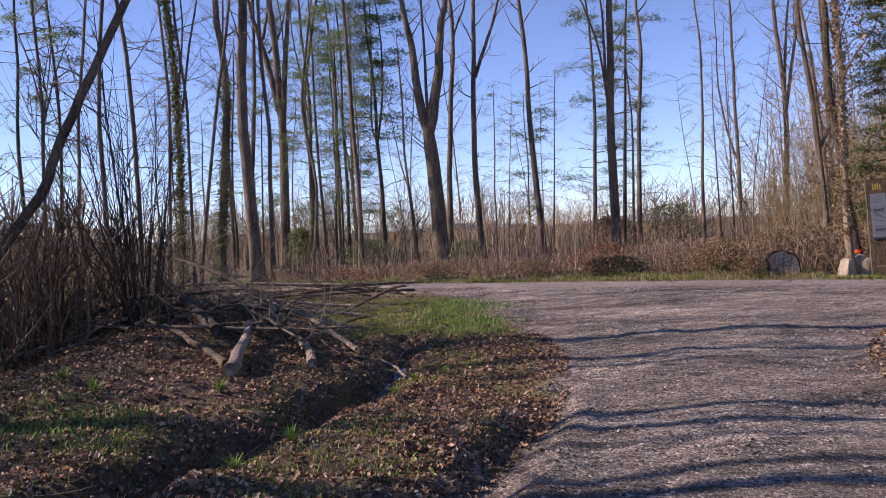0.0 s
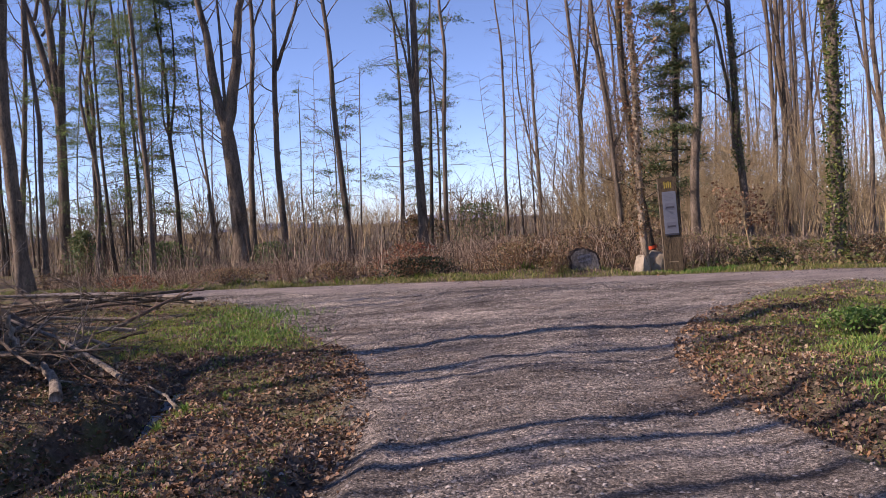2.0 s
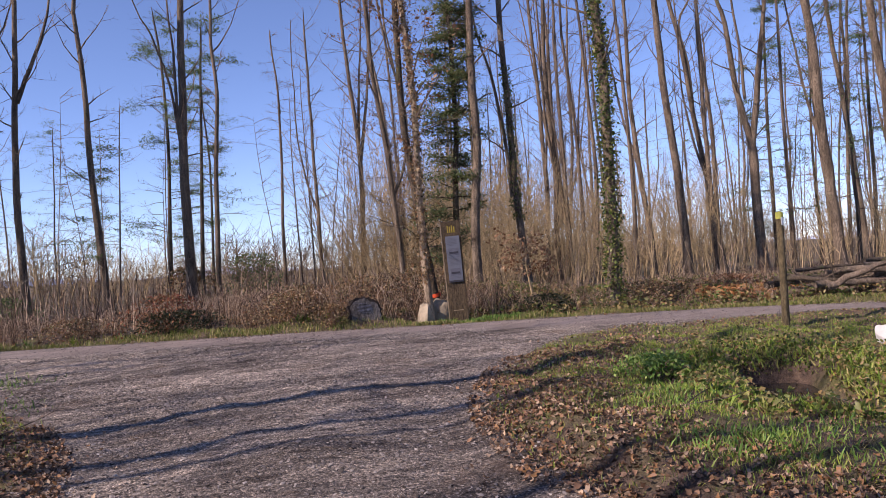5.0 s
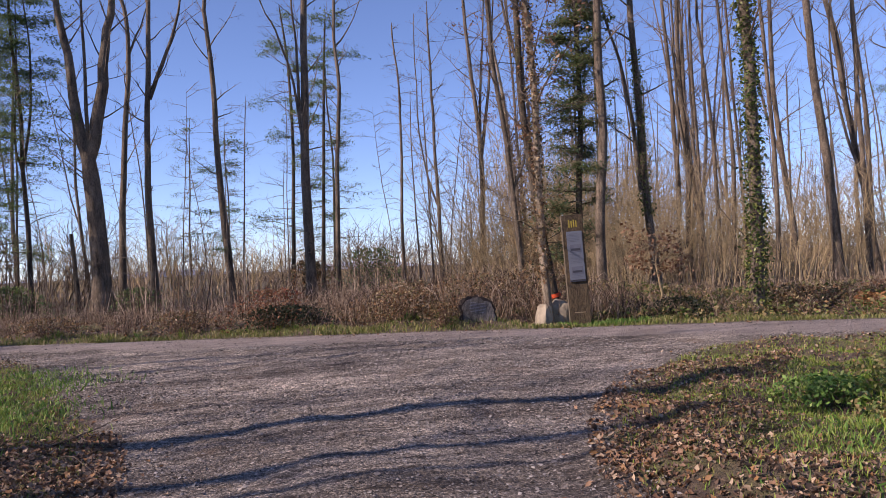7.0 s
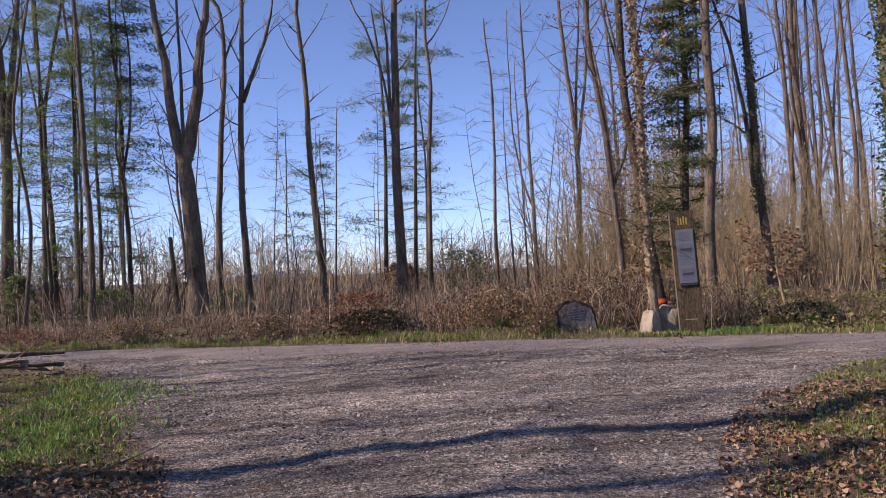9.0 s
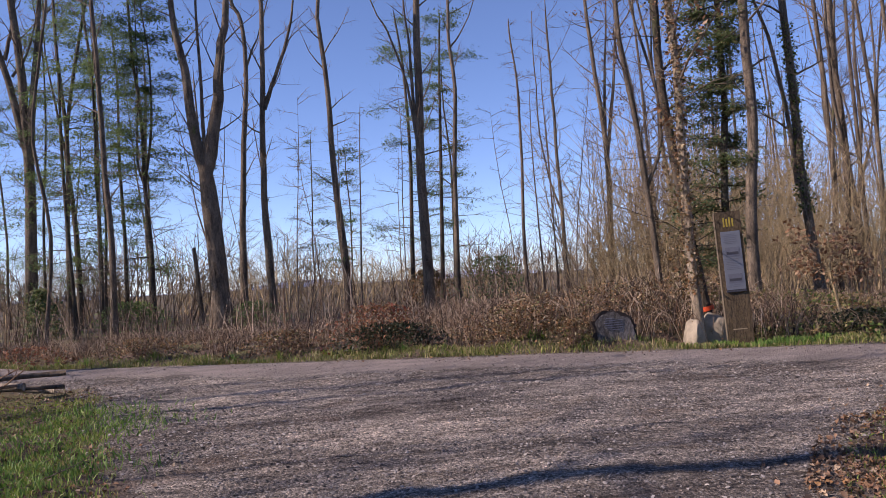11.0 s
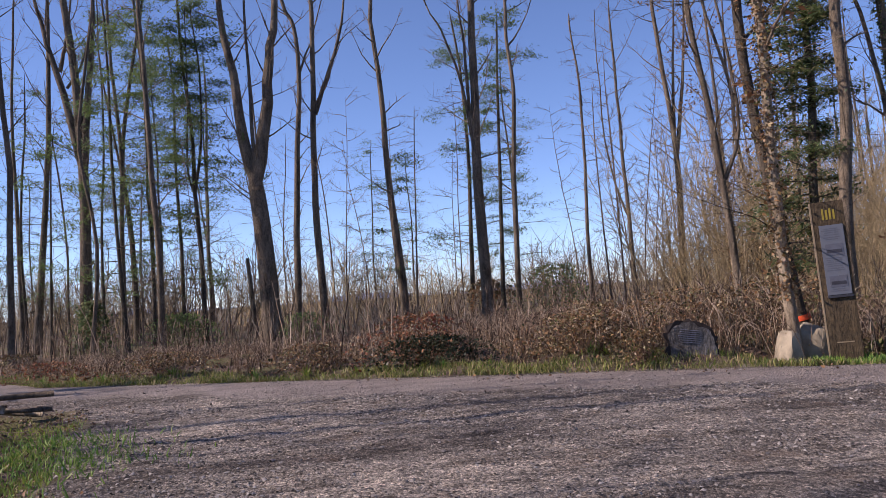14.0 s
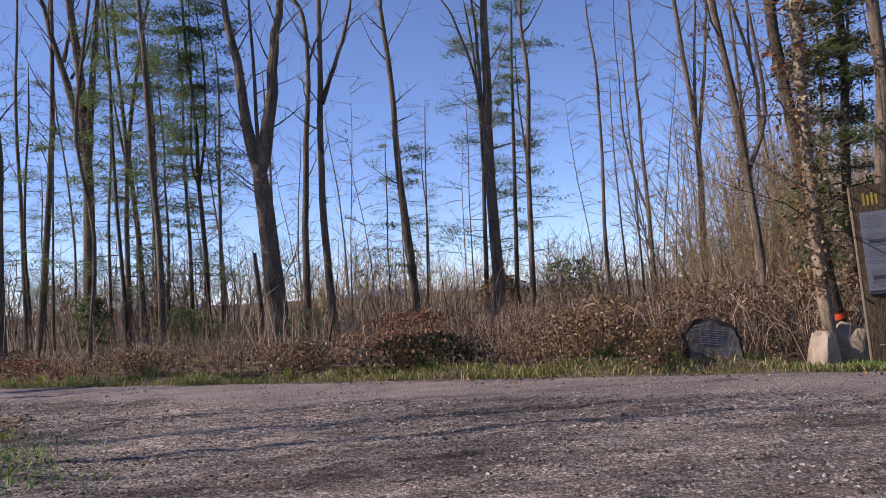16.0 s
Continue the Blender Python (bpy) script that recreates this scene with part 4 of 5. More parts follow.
def thicket(x, y, size, proto, mat, label, wide=1.0):
    root = new("shrub")
    root.matrix_world = Matrix.Translation((x, y, hz(x, y))) @ Matrix.Rotation(x * 3 + y, 4, "Z") @ Matrix.Diagonal((size * wide, size * wide, size, 1))
    tagged(root, label, "shrub", "bare shrubs")
    for me in proto:
        st = new("stem", me)
        st.parent = root
        st.material_slots[0].link = "OBJECT"
        st.material_slots[0].material = mat
    return root


TH = [thicket_proto(36, 5.0, 2.4, 13) for _ in range(2)]
for x, y, s in ((16.8, 38, 1.6), (18.5, 36, 1.7), (20.5, 41, 1.7), (22, 37, 1.6), (24, 43, 1.7), (28, 44, 1.6), (19, 33.5, 1.2), (23, 33, 1.3), (15.8, 34.5, 1.0), (27, 37, 1.4), (32, 38, 1.4), (25, 29, 1.1), (30, 31, 1.2), (20, 28, 0.9), (16.5, 27, 0.8), (35, 34, 1.3), (37, 27, 1.2), (17.5, 30.5, 1.0)):
    thicket(x, y, s, TH[int(x) % 2], TWIG_TAN, "large bare tan shrub thick with fine twigs", 1.15)
TL = thicket_proto(20, 3.0, 3.0, 12)
for k in range(130):
    x = -70 + k * 1.25 + rnd.uniform(-1, 1)
    y = rnd.uniform(52, 75) + abs(x) * 0.1
    thicket(x, y, rnd.uniform(0.9, 2.2), TL, TWIG if k % 3 else TWIG_TAN, "bare grey shrub at the far edge of the wood", 1.3)

# ---- undergrowth beyond the road ----


def random_points(n, xlo, xhi, ylo, yhi, keep):
    out = np.zeros((0, 3))
    while len(out) < n:
        x, y = rs.uniform(xlo, xhi, n * 2), rs.uniform(ylo, yhi, n * 2)
        d = road_inside(x, y)
        ok = keep(x, y, d)
        out = np.concatenate([out, np.stack([x[ok], y[ok], height(x[ok], y[ok])], -1)])
    return out[:n]


def beyond(x, y):
    """True on the far side of the crossing road."""
    line = np.interp(x, [p[0] for p in FAR_EDGE[::-1]][::-1], [p[1] for p in FAR_EDGE[::-1]][::-1])
    return y > line


def bramble_proto():
    g = Geo()
    for k in range(9):
        a = rnd.uniform(0, math.tau)
        h, L = rnd.uniform(0.5, 1.0), rnd.uniform(0.3, 0.8)
        pts = [(math.cos(a) * L * t, math.sin(a) * L * t, h * (1 - (1.6 * t - 0.9) ** 2 * 1.1) + 0.0) for t in (0, 0.3, 0.6, 0.85, 1.1)]
        pts[0] = (0, 0, -0.05)
        g.tube(pts, [0.008, 0.007, 0.006, 0.005, 0.003], 3)
        for j in range(2):
            i = rnd.randint(1, 3)
            q = wander(pts[i], (rnd.uniform(-1, 1), rnd.uniform(-1, 1), rnd.uniform(-0.2, 1)), rnd.uniform(0.15, 0.35), 2, 0.2)
            g.tube(q, [0.005, 0.004, 0.002], 3)
    return g.arrays()


def bramble_leaves_proto():
    g = Geo()
    for k in range(64):
        a, q = rnd.uniform(0, math.tau), rnd.random() ** 0.5 * 0.62
        leaf_at(g, (math.cos(a) * q, math.sin(a) * q, rnd.uniform(0.03, 0.85) * (1.05 - q)), rnd.uniform(0.022, 0.055))
    return g.arrays()


def whip_proto(h):
    g = Geo()
    pts = wander((0, 0, -0.05), (rnd.uniform(-0.12, 0.12), rnd.uniform(-0.12, 0.12), 1), h, 4, 0.07)
    g.tube(pts, [0.013, 0.011, 0.009, 0.006, 0.003], 3)
    for j in range(rnd.randint(2, 6)):
        i = rnd.randint(1, 3)
        q = wander(pts[i], (rnd.uniform(-1, 1), rnd.uniform(-1, 1), rnd.uniform(0.5, 1.6)), h * rnd.uniform(0.12, 0.3), 2, 0.12)
        g.tube(q, [0.006, 0.005, 0.002], 3)
    return g.arrays()


def density(x, y):
    return 0.5 + 0.5 * rough_field(x, y, 5.0)


pts = random_points(1600, -16, 26, 11, 30, lambda x, y, d: beyond(x, y) & (d < -1.0) & (d > -13) & (rs.rand(len(x)) < np.clip(1.5 + d * 0.10, 0.15, 1)))
size = (0.42 + 0.33 * step((pts[:, 0] - 1) / 6)) * (1 - 0.5 * step((pts[:, 0] - 9.6) / 2.5)) * rs.uniform(0.65, 1.15, len(pts))
scatter("bramble_stems", [bramble_proto() for _ in range(6)], pts, size, STEMS_MIX, "tangle of dry reddish-brown bramble stems", "undergrowth", tilt=0.1)
scatter("bramble_leaves", [bramble_leaves_proto() for _ in range(6)], pts, size, BRAMBLE, "withered brown and dull green bramble leaves", "undergrowth", tilt=0.1)
pts = random_points(1050, -22, 30, 12, 46, lambda x, y, d: beyond(x, y) & (d < -1.6) & (rs.rand(len(x)) < (0.35 + 0.65 * density(x, y)) * np.where((x > 9.8) & (d > -7), 0.12, 1.0)))
scatter("dry_stems", [whip_proto(rnd.uniform(0.8, 2.1)) for _ in range(12)], pts, rs.uniform(0.35, 1.15, len(pts)), STEMS_MIX, "thin upright leafless stems of young growth", "undergrowth", tilt=0.07)
pts = random_points(700, -20, 20, 20, 44, lambda x, y, d: beyond(x, y) & (d < -2.6) & (x < 9))
scatter("reed_stems", [whip_proto(rnd.uniform(0.9, 1.5)) for _ in range(8)], pts, rs.uniform(0.5, 1.0, len(pts)), STEMS_MIX, "dense low reddish stems covering the wood floor", "undergrowth", tilt=0.12)
pts = random_points(850, 13, 60, 13, 60, lambda x, y, d: beyond(x, y) & (d < -6.5))
scatter("wood_stems", [whip_proto(rnd.uniform(1.0, 2.4)) for _ in range(8)], pts, rs.uniform(0.7, 1.6, len(pts)), TWIG_TAN, "pale thin stems between the trees", "undergrowth", tilt=0.10)

COVER = leafy("ground_cover_leaf", (0.05, 0.09, 0.02), (0.12, 0.17, 0.04), (0.24, 0.22, 0.08), (0.34, 0.20, 0.09), (0.08, 0.11, 0.03), (0.42, 0.30, 0.16), (0.16, 0.20, 0.05), rough=0.5)
RUSTY = leafy("rusty_leaf", (0.42, 0.19, 0.07), (0.30, 0.13, 0.05), (0.50, 0.30, 0.13), (0.24, 0.12, 0.06))
pts = random_points(26000, 9.4, 26, 10, 26, lambda x, y, d: beyond(x, y) & (d < -0.5) & (d > -8) & (rs.rand(len(x)) < 0.35 + 0.65 * density(x * 2.5, y * 2.5)))
pts[:, 2] += rs.rand(len(pts)) ** 2 * 0.28
scatter("ground_cover", leaf_protos(), pts, rs.uniform(0.05, 0.11, len(pts)), COVER, "low mixed green and tan ivy and bramble carpet", "undergrowth", tilt=0.7)
pts = random_points(2600, 14.2, 17.6, 13.4, 17.5, lambda x, y, d: beyond(x, y) & (d < -0.6) & (np.hypot((x - 15.9) / 1.5, (y - 15.4) / 0.9) < 1))
pts[:, 2] += rs.rand(len(pts)) * 0.22
scatter("bracken", leaf_protos(), pts, rs.uniform(0.05, 0.12, len(pts)), RUSTY, "patch of rusty orange dead bracken", "undergrowth", tilt=0.8)

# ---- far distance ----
# Distance haze is put into the hills' pale blue base colour.
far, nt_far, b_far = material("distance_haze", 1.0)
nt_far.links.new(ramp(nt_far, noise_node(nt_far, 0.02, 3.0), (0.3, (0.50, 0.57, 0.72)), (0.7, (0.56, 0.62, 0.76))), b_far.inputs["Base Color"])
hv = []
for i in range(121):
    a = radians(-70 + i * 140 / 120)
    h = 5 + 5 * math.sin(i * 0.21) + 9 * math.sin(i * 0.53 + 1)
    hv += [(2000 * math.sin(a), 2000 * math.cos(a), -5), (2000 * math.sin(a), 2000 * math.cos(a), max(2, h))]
mesh_object("backdrop", hv, [(2 * i, 2 * i + 2, 2 * i + 3, 2 * i + 1) for i in range(120)], far, label="wooded hills far off, haze put into their pale blue colour", category="hills", kind="structure")

# ---- sign, stones ----


def bm_object(name, bm, mat, parent=None, label="", category="", smooth=False):
    me = bpy.data.meshes.new(name)
    bm.to_mesh(me)
    bm.free()
    me.materials.append(mat)
    if smooth:
        me.polygons.foreach_set("use_smooth", np.ones(len(me.polygons), bool))
    ob = new(name, me)
    if parent is not None:
        ob.parent = parent
    return tagged(ob, label, category)


def box(w, d, h, at=(0, 0, 0), bevel=0.004):
    bm = bmesh.new()
    bmesh.ops.create_cube(bm, size=1.0, matrix=Matrix.Translation((at[0], at[1], at[2] + h / 2)) @ Matrix.Diagonal((w, d, h, 1)))
    if bevel:
        bmesh.ops.bevel(bm, geom=bm.edges[:], offset=bevel, segments=2, affect="EDGES")
    return bm


def plain(name, colour, rough=0.6, variation=0.15, scale=8.0):
    m, nt, b = material(name, rough)
    c = ramp(nt, noise_node(nt, scale, 5.0), (0.3, tuple(v * (1 - variation) for v in colour)), (0.7, tuple(min(1, v * (1 + variation)) for v in colour)))
    nt.links.new(c, b.inputs["Base Color"])
    bump(nt, b, noise_node(nt, scale * 6, 3.0), 0.15, 0.004)
    return m


RUST = bark("weathered_board", (0.055, 0.040, 0.025), (0.115, 0.083, 0.05), (0.085, 0.08, 0.033), 0.58)
BOARD_EDGE = plain("board_edge", (0.24, 0.185, 0.12))
PANEL = plain("printed_panel", (0.12, 0.13, 0.155), 0.35, 0.06, 3.0)
PRINT_GREY = plain("print_grey", (0.10, 0.105, 0.13), 0.4)
PRINT_DARK = plain("print_dark", (0.04, 0.04, 0.05), 0.4)
YELLOW = plain("worn_yellow", (0.26, 0.20, 0.03), 0.6, 0.3, 20)


def info_board(x, y):
    root = new("info_board")
    tagged(root, "tall leaning wooden information board with grey panel beside a boulder", "sign")
    root.matrix_world = pose(x, y, hz(x, y) - 0.08, 1.0, -2.6, -26.0)
    w, H = 0.37, 2.14
    bm_object("post", box(w, 0.07, H), RUST, root)
    # Paler strip paints in the sunlight on the board's narrow left side.
    bm_object("lit_side_strip", box(0.018, 0.074, H - 0.01, (-w / 2 - 0.011, 0, 0.004), 0.002), BOARD_EDGE, root, "sunlit left side of the board, painted as a paler strip")
    bm_object("panel", box(0.28, 0.012, 0.88, (0.012, -0.043, 0.96)), PANEL, root, "faded grey printed panel")
    bm_object("panel_foot", box(0.29, 0.03, 0.03, (0.012, -0.05, 0.925)), PRINT_DARK, root, "dark lower ledge")
    for k, z in enumerate((1.06, 1.46)):
        p = bm_object("picture", box(0.20, 0.004, 0.14, (0.015, -0.0515, z), 0), PRINT_GREY, root, "small dark printed photograph")
        bm_object("picture_band", box(0.17, 0.003, 0.04, (0.015, -0.0553, z + 0.03), 0), PRINT_DARK, p)
    for z in (1.79, 1.765, 1.74, 1.71, 1.68, 1.655, 1.42, 1.395, 1.37, 1.345, 1.32, 1.29, 1.265, 1.03, 1.005):
        bm_object("text_line", box(0.18 + 0.035 * math.sin(z * 90), 0.002, 0.008, (0.0, -0.0505, z), 0), PRINT_GREY, root)
    for k in range(4):
        bm_object("mark", box(0.024, 0.004, 0.14 - 0.02 * (k % 2), (-0.062 + k * 0.042, -0.037, 1.91), 0.001), YELLOW, root, "yellow worn mark")
    bm_object("lettering", box(0.20, 0.003, 0.015, (0.0, -0.0365, 0.36), 0), BOARD_EDGE, root, "faint pale lettering")
    return root


info_board(8.97, 16.62)

STONE = plain("pale_stone", (0.29, 0.245, 0.18), 0.9, 0.35, 5.0)
SLATE = plain("dark_slab", (0.035, 0.025, 0.02), 0.8, 0.5, 6.0)
SLATE_FACE = bark("engraved_face", (0.03, 0.025, 0.022), (0.25, 0.225, 0.21))
ENGRAVED = plain("chalky_lettering", (0.24, 0.23, 0.25), 0.8)


def rock(name, w, d, h, mat, seed, label, category="boulder", peak=0.0, taper=0.0):
    bm = bmesh.new()
    bmesh.ops.create_icosphere(bm, subdivisions=4, radius=1.0)
    r2 = np.random.RandomState(seed)
    cuts = [(Vector(r2.normal(0, 1, 3)).normalized(), r2.uniform(0.62, 0.85)) for _ in range(13)]
    cuts += [(Vector((0.2, 0, 1)).normalized(), 0.5), (Vector((-0.75, 0, 0.66)).normalized(), 0.6)]
    for v in bm.verts:
        p = v.co.copy()
        for n, k in cuts:
            e = p.dot(n) - k
            if e > 0:
                p -= n * e * 0.9
        p += p.normalized() * noise.noise(p * 3.0 + Vector((seed, 0, 0))) * 0.05
        v.co = Vector((p.x * (1 - taper * (p.z + 0.6)) * w / 1.6 + peak * p.z, p.y * d / 1.6, p.z * h / 1.45 + h * 0.36))
    return bm_object(name, bm, mat, None, label, category, smooth=False)


boulder_low = rock("boulder", 0.38, 0.34, 0.70, STONE, 3, "pale buff pointed boulder half at the foot of a tree", peak=0.05, taper=0.36)
boulder_low.matrix_world = pose(8.44, 17.02, hz(8.44, 17.02) - 0.10, 0, -4, 20)
boulder_broad = rock("boulder", 0.52, 0.36, 0.64, STONE, 9, "pale buff broad boulder half beside the board")
boulder_broad.matrix_world = pose(8.83, 17.2, hz(8.83, 17.2) - 0.04, 0, 3, -28)


def slab_stone(x, y):
    root = new("memorial_stone")
    tagged(root, "dark rough-edged memorial slab with engraved lines at the roadside", "stone")
    root.matrix_world = pose(x, y, hz(x, y) - 0.12, -6, 8, -4)
    outline = [(-0.40, 0.0), (-0.46, 0.30), (-0.50, 0.52), (-0.40, 0.66), (-0.22, 0.78), (-0.08, 0.82), (0.10, 0.73), (0.30, 0.68), (0.38, 0.52), (0.44, 0.30), (0.54, 0.0)]

    def sheet(scale, y0, y1, mat, name, label, jag):
        bm = bmesh.new()
        fine_line = []
        for i in range(len(outline)):
            a, b2 = outline[i], outline[(i + 1) % len(outline)]
            for t in (0, 0.33, 0.66):
                fine_line.append(((a[0] + (b2[0] - a[0]) * t) * scale, ((a[1] + (b2[1] - a[1]) * t) - 0.4) * scale + 0.4))
        fr = [bm.verts.new((px + rnd.uniform(-jag, jag), y0 + rnd.uniform(-jag, jag) * 0.4, pz + rnd.uniform(-jag, jag))) for px, pz in fine_line]
        bk = [bm.verts.new((v.co.x * 0.93, y1, v.co.z * 0.96)) for v in fr]
        bm.faces.new(fr), bm.faces.new(bk[::-1])
        n = len(fr)
        for i in range(n):
            bm.faces.new((fr[i], bk[i], bk[(i + 1) % n], fr[(i + 1) % n]))
        bmesh.ops.recalc_face_normals(bm, faces=bm.faces[:])
        return bm_object(name, bm, mat, root, label)
    sheet(1.0, -0.09, 0.12, SLATE, "slab", "", 0.045)
    sheet(0.87, -0.112, -0.06, SLATE_FACE, "face", "paler engraved face", 0.012)
    for k in range(7):
        bm_object("engraved_line", box(0.40 - 0.05 * abs(k - 3) / 2, 0.006, 0.009, (-0.06, -0.118, 0.60 - k * 0.037), 0), ENGRAVED, root)
    return root


slab = slab_stone(7.12, 17.1)
slab.scale = (0.78, 0.78, 0.71)

POSTWOOD = bark("post_wood", (0.07, 0.055, 0.032), (0.17, 0.135, 0.075), (0.12, 0.12, 0.04), 0.58)


MOSSY = plain("mossy_cap", (0.24, 0.25, 0.05), 0.8, 0.3, 20)


def way_post(x, y):
    root = new("way_post")
    tagged(root, "slim greenish wooden waymark post with a small white plate", "post")
    root.matrix_world = pose(x, y, hz(x, y) - 0.1, 0, -0.5, 30)
    g = Geo()
    g.tube([(0, 0, 0), (0.005, 0, 0.7), (0, 0, 1.4), (0.005, 0, 1.88), (0.005, 0, 1.90)], [0.06, 0.058, 0.056, 0.055, 0.03], 14)
    g.build("post", POSTWOOD, root)
    g = Geo()
    g.tube([(0.005, 0, 1.80), (0.005, 0, 1.905), (0.005, 0, 1.92)], [0.0575, 0.058, 0.01], 14)
    g.build("cap", MOSSY, root, label="mossy yellow-green painted cap")
    bm_object("plate", box(0.17, 0.008, 0.12, (-0.13, -0.06, 1.70)), plain("white_plate", (0.75, 0.74, 0.72)), root, "small white plate")
    return root


way_post(11.92, 11.35)


def log(x0, y0, z0, x1, y1, z1, r, mat, label="fallen grey branch lying among leaves", twigs=0, bend=0.04, category="branch"):
    L = (Vector((x1, y1, z1)) - Vector((x0, y0, z0)))
    n = 7
    pts = []
    for i in range(n + 1):
        t = i / n
        k = math.sin(t * 3.1) * L.length * bend
        j = (0.9 if r < 0.05 else 0.4) * r * (0 < i < n)
        pts.append((L.x * t + rnd.uniform(-1, 1) * j + k * 0.4, L.y * t + rnd.uniform(-1, 1) * j, L.z * t + rnd.uniform(-1, 1) * r * 0.3 + k * 0.5))
    g = Geo()
    g.tube(pts, [r * (1 - 0.55 * i / n) for i in range(n + 1)], 8 if r > 0.03 else 5)
    # cut ends
    for i, p in ((0, pts[0]), (n, pts[-1])):
        s = 8 if r > 0.03 else 5
        o = 0 if i == 0 else n * s
        c = len(g.v)
        g.v.append(tuple(p))
        g.f += [(o + k, o + (k + 1) % s, c) for k in range(s)]
    for k in range(twigs):
        i = rnd.randint(2, n - 1)
        branch(g, pts[i], (rnd.uniform(-1, 1) + L.x * 0.3, rnd.uniform(-1, 1) + L.y * 0.3, rnd.uniform(-0.1, 0.9)), rnd.uniform(0.4, 1.1), r * 0.35, 1, 3, 0.2, 0.0)
    ob = g.build("branch", mat, None, label=label, category=category)
    ob.location = (x0, y0, z0)
    return ob


def ground_log(x0, y0, x1, y1, r, mat, up0=0.0, up1=0.0, **kw):
    return log(x0, y0, hz(x0, y0) + r * 0.7 + up0, x1, y1, hz(x1, y1) + r * 0.5 + up1, r, mat, **kw)


# brushwood heap beside the ditch
ground_log(-1.95, 7.95, -2.16, 9.6, 0.075, DEADWOOD_PALE, 0.02, 0.10, label="thick cut grey log end beside the ditch", category="log", bend=0.02)
ground_log(-2.1, 9.6, -2.0, 10.4, 0.06, DEADWOOD, 0.10, 0.16, label="stubby side limb of a cut log", category="log")
ground_log(-1.30, 8.75, -1.62, 9.7, 0.06, DEADWOOD_PALE, 0.03, 0.06, label="short pale weathered log among leaves", category="log", bend=0.02)
ground_log(-0.88, 9.5, -2.25, 10.9, 0.032, DEADWOOD_PALE, 0.04, 0.18, label="long pale bare branch on the brushwood", twigs=1)
ground_log(-1.95, 10.1, -1.98, 10.0, 0.045, DEADWOOD_PALE, 0.0, 0.42, label="upright broken stub among brushwood", category="log")
ground_log(-2.5, 9.4, -5.6, 14.0, 0.075, BARK_DARK, 0.08, 1.1, label="dark fallen trunk propped on the brushwood", twigs=3, category="log")
ground_log(-2.1, 8.3, -3.3, 9.5, 0.04, DEADWOOD, 0.03, 0.12, twigs=1)
ground_log(-0.3, 8.7, -0.62, 9.4, 0.02, DEADWOOD_PALE, 0.02, 0.04, label="small pale stick beside the runnel")
ground_log(-0.75, 16.9, -5.6, 16.3, 0.045, DEADWOOD_PALE, 0.05, 0.30, label="long pale bare branch by the road edge", twigs=3)
ground_log(-0.9, 16.2, -4.6, 17.0, 0.05, DEADWOOD_PALE, 0.22, 0.10, label="long pale bare branch by the road edge", twigs=5)
ground_log(-0.55, 16.7, -3.4, 15.4, 0.035, DEADWOOD, 0.30, 0.05, twigs=6)
ground_log(-1.3, 13.4, -3.6, 11.9, 0.035, DEADWOOD_PALE, 0.04, 0.10, label="long pale bare branch by the road edge", twigs=2)
ground_log(-2.0, 11.0, -5.2, 14.8, 0.05, BARK_DARK, 0.1, 1.0, twigs=5)
ground_log(-2.9, 10.6, -5.4, 12.4, 0.06, DEADWOOD, 0.1, 0.3, twigs=4)
for k in range(5):
    ground_log(rnd.uniform(-1.3, -0.5), rnd.uniform(15.6, 16.9), rnd.uniform(-4.5, -2.4), rnd.uniform(14.5, 17.5), rnd.uniform(0.012, 0.03), rnd.choice([DEADWOOD, BARK_DARK]), rnd.uniform(0.05, 0.4), rnd.uniform(0, 0.4), twigs=5)
ground_log(-1.6, 14.5, -4.9, 13.6, 0.03, DEADWOOD_PALE, 0.02, 0.2, twigs=2)
ground_log(-2.0, 11.0, -5.2, 14.8, 0.05, BARK_DARK, 0.1, 1.0, twigs=5)
ground_log(-2.9, 10.6, -5.4, 12.4, 0.06, DEADWOOD, 0.1, 0.3, twigs=4)
for k in range(64):
    a = rnd.uniform(0, math.tau)
    x, y = rnd.gauss(-3.9, 1.5), rnd.gauss(12.2, 2.3)
    if x > -1.3 or y < 8.6:
        continue
    L = rnd.uniform(0.8, 2.8)
    if x + math.cos(a) * L > -0.6:
        a += math.pi
    ground_log(x, y, x + math.cos(a) * L, y + math.sin(a) * L, rnd.uniform(0.010, 0.035), rnd.choice([DEADWOOD, BARK_DARK, TWIG, TWIG_RED]), rnd.uniform(0, 0.25), rnd.uniform(0, 0.35), twigs=4, bend=rnd.uniform(-0.12, 0.14))
for k in range(55):
    a = rnd.uniform(0, math.tau)
    x, y = rnd.gauss(-2.7, 0.7), rnd.gauss(10.9, 0.9)
    L = rnd.uniform(0.25, 1.0)
    if x > -1.2:
        continue
    ground_log(x, y, x + math.cos(a) * L, y + math.sin(a) * L, rnd.uniform(0.012, 0.045), rnd.choice([DEADWOOD, BARK_DARK, DEADWOOD_PALE]), rnd.uniform(0, 0.12), rnd.uniform(0, 0.3), twigs=2, label="short broken piece of wood on the leafy heap")
